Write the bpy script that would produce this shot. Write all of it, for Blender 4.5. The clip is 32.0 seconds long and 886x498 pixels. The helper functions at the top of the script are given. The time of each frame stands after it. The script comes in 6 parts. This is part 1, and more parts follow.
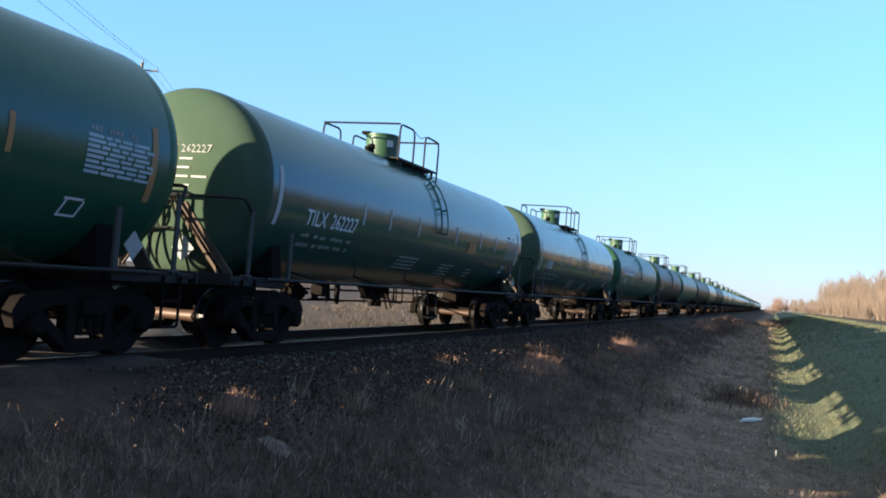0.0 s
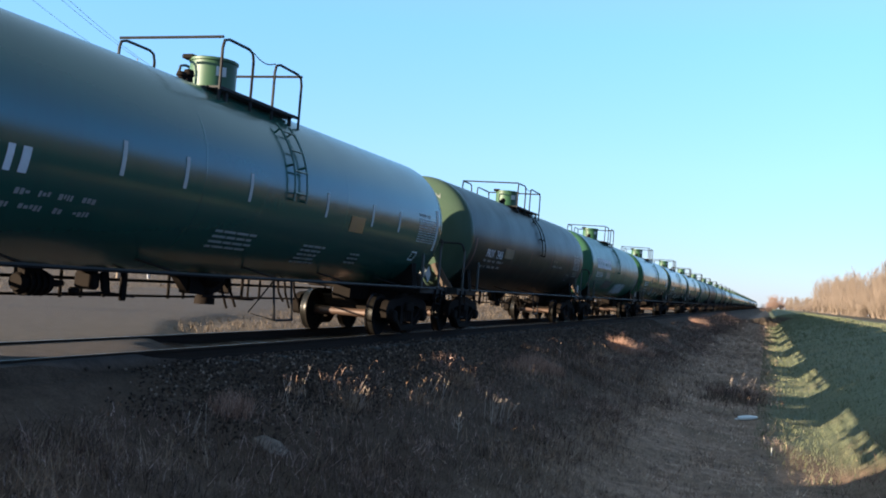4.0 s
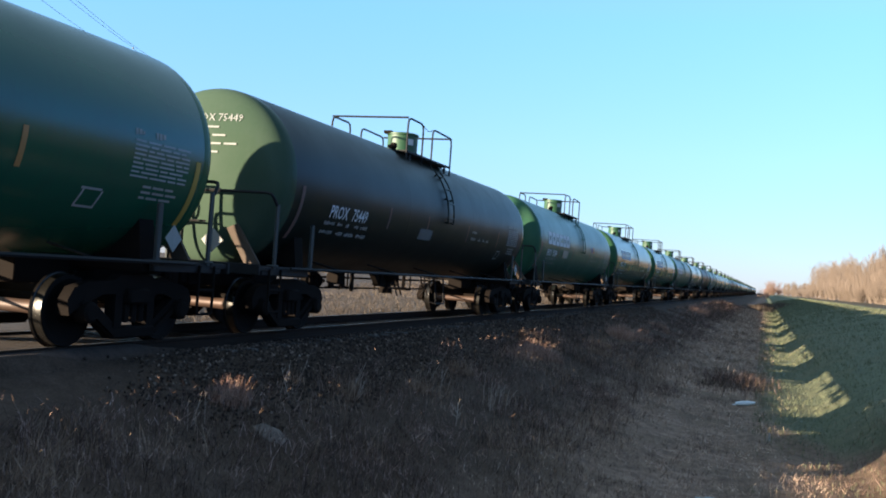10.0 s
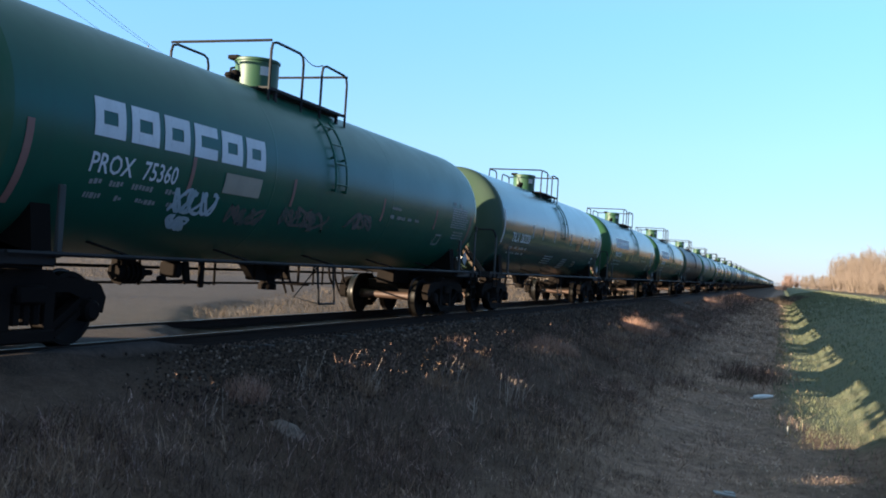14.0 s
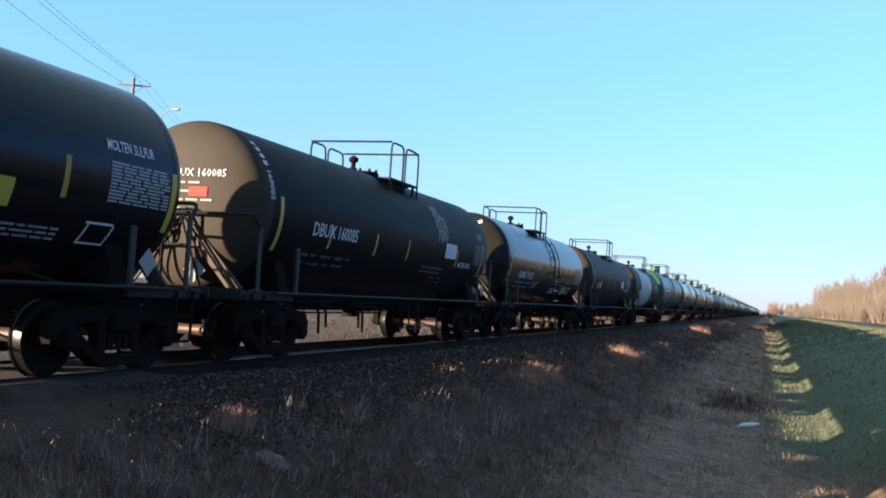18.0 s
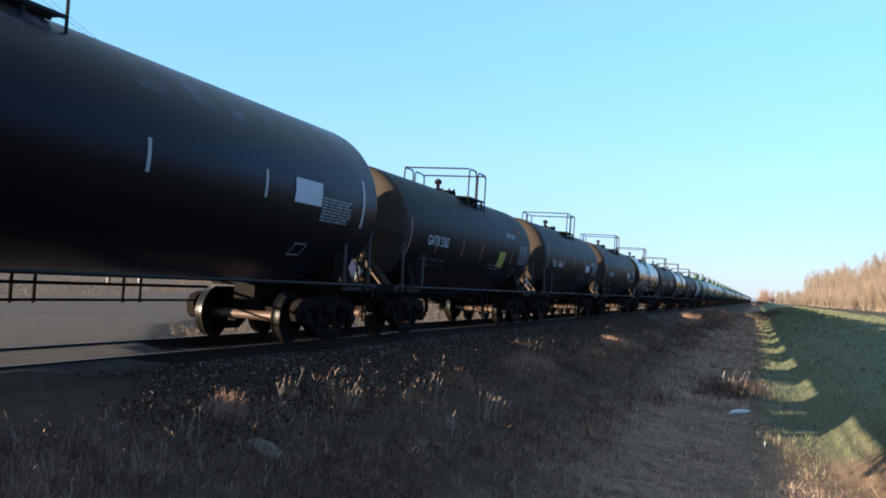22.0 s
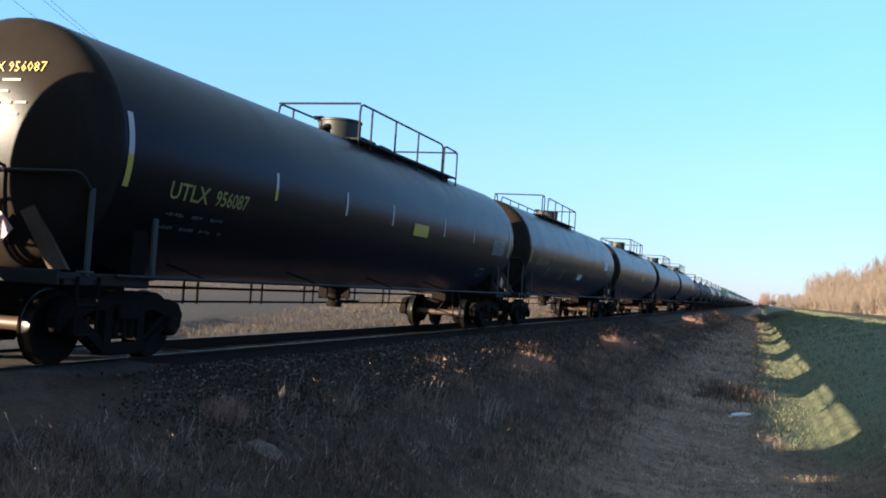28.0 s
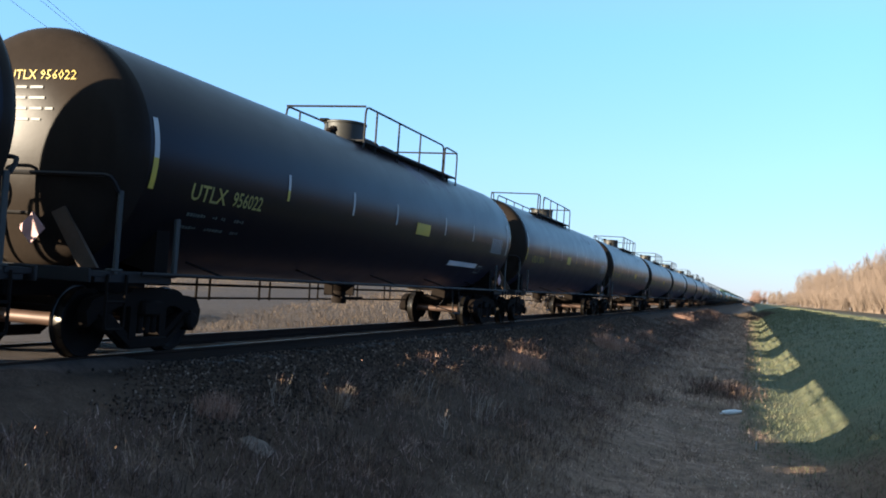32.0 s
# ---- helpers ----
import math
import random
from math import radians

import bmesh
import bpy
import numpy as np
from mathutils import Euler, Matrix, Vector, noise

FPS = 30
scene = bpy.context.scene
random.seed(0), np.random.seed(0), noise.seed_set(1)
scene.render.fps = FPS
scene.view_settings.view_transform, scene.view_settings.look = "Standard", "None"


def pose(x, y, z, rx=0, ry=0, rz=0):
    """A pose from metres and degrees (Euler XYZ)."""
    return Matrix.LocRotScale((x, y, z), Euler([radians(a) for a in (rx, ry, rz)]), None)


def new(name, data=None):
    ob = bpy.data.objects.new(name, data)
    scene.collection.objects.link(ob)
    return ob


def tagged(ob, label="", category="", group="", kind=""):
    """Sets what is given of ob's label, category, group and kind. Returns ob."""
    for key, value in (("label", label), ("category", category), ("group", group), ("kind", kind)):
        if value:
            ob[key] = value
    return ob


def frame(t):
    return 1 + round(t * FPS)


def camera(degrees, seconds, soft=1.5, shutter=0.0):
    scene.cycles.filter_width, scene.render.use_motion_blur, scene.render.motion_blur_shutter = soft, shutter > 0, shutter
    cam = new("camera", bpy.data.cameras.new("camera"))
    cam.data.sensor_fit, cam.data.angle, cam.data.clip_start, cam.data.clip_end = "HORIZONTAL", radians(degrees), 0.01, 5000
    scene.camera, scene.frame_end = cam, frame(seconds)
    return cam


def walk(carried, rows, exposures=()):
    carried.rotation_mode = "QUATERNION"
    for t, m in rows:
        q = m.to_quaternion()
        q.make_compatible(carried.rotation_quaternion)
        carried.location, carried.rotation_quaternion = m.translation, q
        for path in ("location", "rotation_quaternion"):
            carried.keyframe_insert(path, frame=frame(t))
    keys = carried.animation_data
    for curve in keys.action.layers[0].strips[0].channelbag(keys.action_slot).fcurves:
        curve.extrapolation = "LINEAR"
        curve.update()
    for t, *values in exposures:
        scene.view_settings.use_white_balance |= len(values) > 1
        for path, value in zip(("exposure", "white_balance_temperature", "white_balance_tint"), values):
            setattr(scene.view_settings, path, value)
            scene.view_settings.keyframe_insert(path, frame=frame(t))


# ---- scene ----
# ---------------------------------------------------------------- camera
cam = camera(50.0, 32.0, soft=1.85)
EYE = (0.0, 0.0, 1.2)
# seconds, tilt, lean, heading in degrees
PATH = [
    (0, 92.04, -4.64, 19.17), (0.5, 91.90, -4.67, 19.16), (1, 91.88, -4.60, 19.20), (1.5, 91.87, -4.53, 19.08),
    (2, 92.01, -4.43, 19.02), (2.5, 92.21, -4.25, 19.01), (3, 92.40, -4.37, 18.91), (3.5, 92.18, -4.58, 18.88),
    (5.5, 91.74, -4.18, 19.13), (6, 91.69, -4.19, 19.19), (6.5, 91.70, -4.19, 19.13), (7, 91.85, -4.17, 19.00),
    (7.5, 91.77, -4.29, 19.00), (8, 91.57, -4.10, 19.11), (8.5, 91.50, -4.21, 19.10), (9, 91.38, -4.11, 18.93),
    (9.5, 91.30, -4.15, 18.85), (10, 91.25, -4.19, 18.79), (10.5, 91.09, -3.90, 18.75), (11, 90.95, -4.00, 19.15),
    (11.5, 90.88, -3.91, 19.30), (12, 90.79, -3.76, 19.35), (12.5, 90.72, -3.56, 19.16), (13, 90.86, -3.80, 19.32),
    (13.5, 90.87, -3.61, 19.52), (14, 90.89, -3.76, 19.73), (14.5, 90.90, -3.46, 19.64), (16.5, 91.80, -3.39, 19.46),
    (17, 92.15, -3.57, 19.31), (17.5, 92.44, -3.55, 19.07), (18, 92.67, -3.64, 18.89), (18.5, 92.58, -3.66, 18.68),
    (19, 92.40, -3.52, 18.66), (19.5, 92.32, -3.41, 18.75), (20, 92.31, -3.39, 18.86), (20.5, 92.24, -3.31, 18.99),
    (21, 92.01, -3.39, 18.87), (21.5, 91.95, -3.32, 18.72), (22, 91.97, -3.60, 18.42), (22.5, 92.04, -3.73, 18.45),
    (23, 92.03, -3.90, 18.48), (23.5, 91.98, -3.91, 18.51), (24, 91.94, -4.01, 18.57), (24.5, 92.01, -3.79, 18.56),
    (26.5, 92.12, -3.93, 18.67), (27, 92.16, -3.88, 18.69), (27.5, 92.13, -3.74, 18.51), (28, 92.10, -3.76, 18.47),
    (28.5, 92.10, -3.60, 18.07), (29, 92.00, -3.80, 17.96), (29.5, 91.92, -3.78, 18.00), (30, 91.87, -3.84, 18.01),
    (30.5, 91.87, -3.85, 18.11), (31, 91.84, -3.91, 18.05), (31.5, 91.76, -3.79, 17.96), (32, 91.94, -3.89, 17.99),
]
walk(cam, [(t, pose(*EYE, a, b, c)) for t, a, b, c in PATH])

# ---------------------------------------------------------------- light
SUN_AZ, SUN_EL = 224.5, 8.7          # where the low sun stands, degrees anticlockwise from +x, and its height


def make_world():
    w = bpy.data.worlds.new("world")
    scene.world = w
    w.use_nodes = True
    nt = w.node_tree
    nt.nodes.clear()
    sky = nt.nodes.new("ShaderNodeTexSky")
    sky.sky_type = "NISHITA"
    sky.sun_disc = False
    sky.sun_elevation = radians(SUN_EL + 13.3)
    sky.sun_rotation = radians(90 - SUN_AZ)
    sky.air_density, sky.dust_density, sky.ozone_density = 1.0, 0.15, 3.0
    bg = nt.nodes.new("ShaderNodeBackground")
    bg.inputs["Strength"].default_value = 0.1
    out = nt.nodes.new("ShaderNodeOutputWorld")
    # even out the sky and let it run from a pale horizon to a clear cyan height
    flat = nt.nodes.new("ShaderNodeGamma")
    flat.inputs["Gamma"].default_value = 0.72
    nt.links.new(sky.outputs[0], flat.inputs["Color"])
    sep = nt.nodes.new("ShaderNodeSeparateXYZ")
    nt.links.new(nt.nodes.new("ShaderNodeTexCoord").outputs["Generated"], sep.inputs[0])
    ramp = nt.nodes.new("ShaderNodeValToRGB")
    el = ramp.color_ramp.elements
    el[0].position, el[0].color = 0.0, (0.55, 0.62, 0.9, 1)
    el[1].position, el[1].color = 1.0, (1.5, 1.42, 1.16, 1)
    for z, c in ((0.05, (0.57, 0.72, 0.98, 1)), (0.13, (0.66, 0.9, 1.16, 1)), (0.26, (0.7, 1.1, 1.36, 1)), (0.5, (1.22, 1.27, 1.16, 1))):
        el.new(z).color = c
    nt.links.new(sep.outputs["Z"], ramp.inputs["Fac"])
    tint = nt.nodes.new("ShaderNodeMix")
    tint.data_type, tint.blend_type = "RGBA", "MULTIPLY"
    tint.inputs["Factor"].default_value = 1.0
    nt.links.new(flat.outputs[0], tint.inputs["A"])
    nt.links.new(ramp.outputs["Color"], tint.inputs["B"])
    # deeper blue on the side away from the sun
    away = nt.nodes.new("ShaderNodeMapRange")
    away.inputs["From Min"].default_value, away.inputs["From Max"].default_value = 0.06, 0.55
    away.interpolation_type = "SMOOTHSTEP"
    nt.links.new(sep.outputs["X"], away.inputs["Value"])
    deep = nt.nodes.new("ShaderNodeMix")
    deep.data_type, deep.blend_type = "RGBA", "MULTIPLY"
    nt.links.new(away.outputs[0], deep.inputs["Factor"])
    nt.links.new(tint.outputs["Result"], deep.inputs["A"])
    deep.inputs["B"].default_value = (0.5, 0.6, 0.82, 1)
    nt.links.new(deep.outputs["Result"], bg.inputs["Color"])
    nt.links.new(bg.outputs[0], out.inputs["Surface"])


make_world()
sun = new("sun", bpy.data.lights.new("sun", "SUN"))
sun.data.energy = 5.0
sun.data.angle = radians(0.6)
sun.data.color = (1.0, 0.86, 0.66)
_a, _e = radians(SUN_AZ), radians(SUN_EL)
TO_SUN = Vector((math.cos(_a) * math.cos(_e), math.sin(_a) * math.cos(_e), math.sin(_e)))
sun.matrix_world = TO_SUN.to_track_quat("Z", "Y").to_matrix().to_4x4()
scene.view_settings.exposure = 1.765
scene.view_settings.use_white_balance = False


# ---------------------------------------------------------------- mesh helpers
class Buf:
    """Vertices and faces gathered for one mesh."""

    def __init__(self):
        self.v, self.f = [], []

    def add(self, verts, faces):
        n = len(self.v)
        self.v += [tuple(p) for p in verts]
        self.f += [tuple(i + n for i in q) for q in faces]
        return self

    def box(self, c, s, bev=0.0, m=None):
        """A box of centre c and size s with chamfered edges, turned by m."""
        hx, hy, hz = s[0] / 2, s[1] / 2, s[2] / 2
        b = min(bev, hx * 0.6, hy * 0.6, hz * 0.6)
        vs, idx = [], {}
        if b <= 0:
            for sx in (-1, 1):
                for sy in (-1, 1):
                    for sz in (-1, 1):
                        vs.append(Vector((sx * hx, sy * hy, sz * hz)))
            fs = [(0, 1, 3, 2), (4, 6, 7, 5), (0, 4, 5, 1), (2, 3, 7, 6), (0, 2, 6, 4), (1, 5, 7, 3)]
        else:
            for sx in (-1, 1):
                for sy in (-1, 1):
                    for sz in (-1, 1):
                        for k in range(3):
                            p = [sx * (hx - b), sy * (hy - b), sz * (hz - b)]
                            p[k] = (sx * hx, sy * hy, sz * hz)[k]
                            idx[sx, sy, sz, k] = len(vs)
                            vs.append(Vector(p))
            fs = []
            S = (-1, 1)
            for k in range(3):
                i, j = (k + 1) % 3, (k + 2) % 3
                for s0 in S:
                    q = []
                    for a, c2 in ((-1, -1), (1, -1), (1, 1), (-1, 1)):
                        e = [0, 0, 0]
                        e[k], e[i], e[j] = s0, a, c2
                        q.append(idx[e[0], e[1], e[2], k])
                    fs.append(q if s0 > 0 else q[::-1])
                for a in S:
                    for c2 in S:
                        q = []
                        for s0, kk in ((-1, i), (1, i), (1, j), (-1, j)):
                            e = [0, 0, 0]
                            e[k], e[i], e[j] = s0, a, c2
                            q.append(idx[e[0], e[1], e[2], kk])
                        fs.append(q if a * c2 < 0 else q[::-1])
            for sx in S:
                for sy in S:
                    for sz in S:
                        q = [idx[sx, sy, sz, k] for k in range(3)]
                        fs.append(q if sx * sy * sz > 0 else q[::-1])
        m = (m or Matrix.Identity(4))
        o = Vector(c)
        return self.add([o + m.to_3x3() @ p for p in vs], fs)

    def tube(self, pts, r, n=6, cap=True):
        """A round bar along a line of points."""
        pts = [Vector(p) for p in pts]
        rings = []
        up = None
        for i, p in enumerate(pts):
            a = pts[max(i - 1, 0)]
            b = pts[min(i + 1, len(pts) - 1)]
            d = (b - a).normalized()
            if up is None:
                up = Vector((0, 0, 1)) if abs(d.z) < 0.9 else Vector((1, 0, 0))
            x = d.cross(up)
            if x.length < 1e-4:
                x = d.orthogonal()
            x.normalize()
            y = x.cross(d).normalized()
            up = y
            rings.append([p + r * (math.cos(2 * math.pi * k / n) * x + math.sin(2 * math.pi * k / n) * y) for k in range(n)])
        vs = [q for ring in rings for q in ring]
        fs = []
        for i in range(len(pts) - 1):
            for k in range(n):
                fs.append((i * n + k, i * n + (k + 1) % n, (i + 1) * n + (k + 1) % n, (i + 1) * n + k))
        if cap:
            fs.append(tuple(range(n))[::-1])
            fs.append(tuple(range(len(vs) - n, len(vs))))
        return self.add(vs, fs)

    def lathe(self, prof, n=32, axis="y", c=(0, 0, 0)):
        """A body of revolution; prof is a list of (along, radius)."""
        vs, fs, start = [], [], []
        for a, r in prof:
            start.append(len(vs))
            if r < 1e-5:
                ps = [(0.0, 0.0)]
            else:
                ps = [(r * math.cos(2 * math.pi * k / n), r * math.sin(2 * math.pi * k / n)) for k in range(n)]
            for u, w in ps:
                p = {"y": (u, a, w), "z": (u, -w, a), "x": (a, -u, w)}[axis]
                vs.append((p[0] + c[0], p[1] + c[1], p[2] + c[2]))
        for i in range(len(prof) - 1):
            a, b = start[i], start[i + 1]
            one_a, one_b = prof[i][1] < 1e-5, prof[i + 1][1] < 1e-5
            for k in range(n):
                k2 = (k + 1) % n
                if one_a and one_b:
                    continue
                if one_a:
                    fs.append((a, b + k, b + k2))
                elif one_b:
                    fs.append((a + k, b, a + k2))
                else:
                    fs.append((a + k, b + k, b + k2, a + k2))
        return self.add(vs, fs)

    def quad_prism(self, outline, axis, lo, hi):
        """An outline of (u, w) pushed through along an axis, as a solid plate."""
        n = len(outline)
        vs = []
        for a in (lo, hi):
            for u, w in outline:
                vs.append({"x": (a, u, w), "y": (u, a, w), "z": (u, w, a)}[axis])
        fs = [tuple(range(n)), tuple(range(2 * n - 1, n - 1, -1))]
        for k in range(n):
            k2 = (k + 1) % n
            fs.append((k, k + n, k2 + n, k2))
        return self.add(vs, fs)

    def mesh(self, name, mats, smooth=False):
        me = bpy.data.meshes.new(name)
        me.from_pydata(self.v, [], self.f)
        me.validate()
        bm = bmesh.new()
        bm.from_mesh(me)
        bmesh.ops.recalc_face_normals(bm, faces=bm.faces)
        bm.to_mesh(me)
        bm.free()
        for m in (mats if isinstance(mats, (list, tuple)) else [mats]):
            me.materials.append(m)
        if smooth:
            me.polygons.foreach_set("use_smooth", [True] * len(me.polygons))
            if smooth is not True:
                me.set_sharp_from_angle(angle=radians(smooth))
        me.update()
        return me


def part(name, buf, material, parent=None, label="", smooth=40, at=None):
    """One mesh object under a thing or under a part."""
    me = buf.mesh(name, material, smooth) if isinstance(buf, Buf) else buf
    ob = new(name, me)
    if parent is not None:
        ob.parent = parent
    if at is not None:
        ob.matrix_basis = at
    if label:
        ob["label"] = label
    return ob


# ---------------------------------------------------------------- materials
def tree_of(name):
    m = bpy.data.materials.new(name)
    m.use_nodes = True
    nt = m.node_tree
    return m, nt, nt.nodes["Principled BSDF"]


def node(nt, kind, **kw):
    n = nt.nodes.new(kind)
    for k, v in kw.items():
        n.inputs[k].default_value = v
    return n


def noise_of(nt, scale, detail=6.0, rough=0.55, vec=None, dist=0.0):
    n = node(nt, "ShaderNodeTexNoise", Scale=scale, Detail=detail, Roughness=rough, Distortion=dist)
    if vec is None:
        vec = nt.nodes.new("ShaderNodeTexCoord").outputs["Object"]
    nt.links.new(vec, n.inputs["Vector"])
    return n.outputs["Fac"]


def ramp_of(nt, fac, stops):
    r = nt.nodes.new("ShaderNodeValToRGB")
    el = r.color_ramp.elements
    while len(el) < len(stops):
        el.new(0.5)
    for e, (p, c) in zip(el, stops):
        e.position, e.color = p, (*c, 1)
    nt.links.new(fac, r.inputs["Fac"])
    return r.outputs["Color"]


def mix_of(nt, fac, a, b, mode="MIX"):
    m = nt.nodes.new("ShaderNodeMix")
    m.data_type, m.blend_type = "RGBA", mode
    for sock, v in ((m.inputs["Factor"], fac), (m.inputs["A"], a), (m.inputs["B"], b)):
        if isinstance(v, (int, float)):
            sock.default_value = v
        elif isinstance(v, tuple):
            sock.default_value = (*v, 1)
        else:
            nt.links.new(v, sock)
    return m.outputs["Result"]


def bump_of(nt, bsdf, fac, strength=0.3, distance=0.01):
    b = node(nt, "ShaderNodeBump", Strength=strength, Distance=distance)
    nt.links.new(fac, b.inputs["Height"])
    nt.links.new(b.outputs["Normal"], bsdf.inputs["Normal"])


def coated(name, base, dirt, rough=0.4, metal=0.0, amount=0.5, scale=1.2, bump=0.06, streak=True, spec=0.5, haze=None, tint=None):
    """Weathered paint: base colour with large stains, upright streaks and fine grain."""
    m, nt, b = tree_of(name)
    tc = nt.nodes.new("ShaderNodeVectorMath")
    tc.operation = "ADD"
    shift = nt.nodes.new("ShaderNodeVectorMath")
    shift.operation = "SCALE"
    shift.inputs[0].default_value = (37.0, 91.0, 17.0)
    nt.links.new(nt.nodes.new("ShaderNodeObjectInfo").outputs["Random"], shift.inputs["Scale"])
    nt.links.new(nt.nodes.new("ShaderNodeTexCoord").outputs["Object"], tc.inputs[0])
    nt.links.new(shift.outputs[0], tc.inputs[1])
    tc = tc.outputs[0]
    big = noise_of(nt, scale, 5, 0.6, tc, 0.4)
    fine = noise_of(nt, scale * 22, 4, 0.6, tc)
    col = mix_of(nt, ramp_of(nt, big, [(0.38, (0, 0, 0)), (0.72, (amount,) * 3)]), base, dirt)
    if streak:
        mp = node(nt, "ShaderNodeMapping", Scale=(2.2, 5.5, 0.35))
        nt.links.new(tc, mp.inputs["Vector"])
        st = noise_of(nt, 1.6, 5, 0.6, mp.outputs[0])
        col = mix_of(nt, ramp_of(nt, st, [(0.5, (0, 0, 0)), (0.8, (amount * 0.7,) * 3)]), col, dirt)
    col = mix_of(nt, ramp_of(nt, fine, [(0.3, (0, 0, 0)), (0.8, (0.25,) * 3)]), col, dirt)
    nt.links.new(col, b.inputs["Base Color"])
    r = nt.nodes.new("ShaderNodeMapRange")
    nt.links.new(big, r.inputs["Value"])
    r.inputs["To Min"].default_value, r.inputs["To Max"].default_value = rough - 0.04, rough + 0.14
    nt.links.new(r.outputs[0], b.inputs["Roughness"])
    b.inputs["Metallic"].default_value = metal
    b.inputs["Specular IOR Level"].default_value = spec
    if tint:
        b.inputs["Specular Tint"].default_value = (*tint, 1)
    if haze:
        # tinted sheen: a sky reflection put into the paint at flat angles
        b.inputs["Sheen Weight"].default_value, b.inputs["Sheen Roughness"].default_value = haze[0], 0.35
        b.inputs["Sheen Tint"].default_value = (*haze[1], 1)
    if bump:
        bump_of(nt, b, fine, bump, 0.004)
    return m


M = {}
M["olive"] = coated("olive_green_paint", (0.012, 0.08, 0.056), (0.017, 0.06, 0.045), 0.15, spec=0.85)
M["green"] = coated("green_paint", (0.008, 0.088, 0.044), (0.0115, 0.062, 0.037), 0.18, spec=0.6)
M["teal"] = coated("faded_green_paint", (0.007, 0.096, 0.058), (0.013, 0.069, 0.047), 0.28, spec=0.29)
M["soot"] = coated("brown_black_paint", (0.008, 0.0135, 0.0105), (0.0145, 0.016, 0.0125), 0.32, spec=0.13)
M["black"] = coated("black_paint", (0.0064, 0.0053, 0.0053), (0.0115, 0.0095, 0.0091), 0.27, amount=0.35, spec=0.11, haze=(0.055, (0.86, 0.74, 1.0)), tint=(0.98, 0.85, 1.0))
M["matte"] = coated("dull_black_paint", (0.0078, 0.0068, 0.0068), (0.0138, 0.0118, 0.0108), 0.42, spec=0.045, haze=(0.03, (1.0, 0.88, 0.92)))
M["gloss"] = coated("gloss_black_paint", (0.007, 0.007, 0.009), (0.014, 0.013, 0.013), 0.16, amount=0.3, spec=0.22)
M["silver"] = coated("silver_grey_band", (0.075, 0.08, 0.1), (0.05, 0.052, 0.06), 0.14, spec=0.55)
M["cream"] = coated("pale_band", (0.6, 0.6, 0.58), (0.3, 0.29, 0.27), 0.5)
M["post"] = coated("grey_dusty_post", (0.06, 0.062, 0.056), (0.03, 0.028, 0.024), 0.6, streak=False, spec=0.2)
M["steel"] = coated("dark_underframe", (0.0095, 0.0074, 0.0062), (0.021, 0.0145, 0.0108), 0.75, streak=False, spec=0.05)
M["wheel"] = coated("wheel_steel", (0.0096, 0.0078, 0.0066), (0.021, 0.015, 0.011), 0.65, streak=False, spec=0.07)
M["axle"] = coated("rusty_axle", (0.1, 0.055, 0.036), (0.04, 0.026, 0.02), 0.5, metal=0.3, streak=False)
M["tread"] = coated("bright_tread", (0.045, 0.04, 0.035), (0.024, 0.021, 0.018), 0.24, metal=0.8, streak=False)
M["pipe"] = coated("rail_pipe_paint", (0.016, 0.0155, 0.016), (0.034, 0.027, 0.021), 0.55, streak=False, spec=0.15)
M["white"] = coated("white_stencil", (0.72, 0.73, 0.72), (0.35, 0.36, 0.34), 0.6, amount=0.35, bump=0)
M["dimwhite"] = coated("worn_white_stencil", (0.34, 0.33, 0.3), (0.16, 0.17, 0.15), 0.6, amount=0.5, bump=0)
M["yellow"] = coated("yellow_marking", (0.62, 0.44, 0.04), (0.35, 0.25, 0.06), 0.5, amount=0.4, bump=0)
M["orange"] = coated("faded_orange_marking", (0.45, 0.2, 0.05), (0.22, 0.14, 0.07), 0.5, amount=0.5, bump=0)
M["red"] = coated("red_marking", (0.55, 0.06, 0.04), (0.32, 0.07, 0.055), 0.6, bump=0, spec=0.1)
M["tag"] = coated("pale_spray_paint", (0.5, 0.56, 0.58), (0.2, 0.3, 0.3), 0.6, amount=0.7, bump=0)
M["rail"] = coated("rail_side_rust", (0.026, 0.017, 0.012), (0.042, 0.027, 0.018), 0.8, streak=False, spec=0.1)
M["railtop"] = coated("polished_rail_head", (0.3, 0.29, 0.28), (0.18, 0.165, 0.15), 0.4, metal=1.0, streak=False)
M["tie"] = coated("creosoted_wood", (0.045, 0.036, 0.03), (0.09, 0.075, 0.06), 0.85, scale=3)
M["pole"] = coated("weathered_pole_wood", (0.2, 0.15, 0.11), (0.1, 0.08, 0.065), 0.85, scale=2)
M["porcelain"] = coated("grey_insulator", (0.25, 0.25, 0.27), (0.15, 0.15, 0.16), 0.3, bump=0)
M["wire"] = coated("dark_wire", (0.1, 0.11, 0.14), (0.08, 0.08, 0.1), 0.5, bump=0)

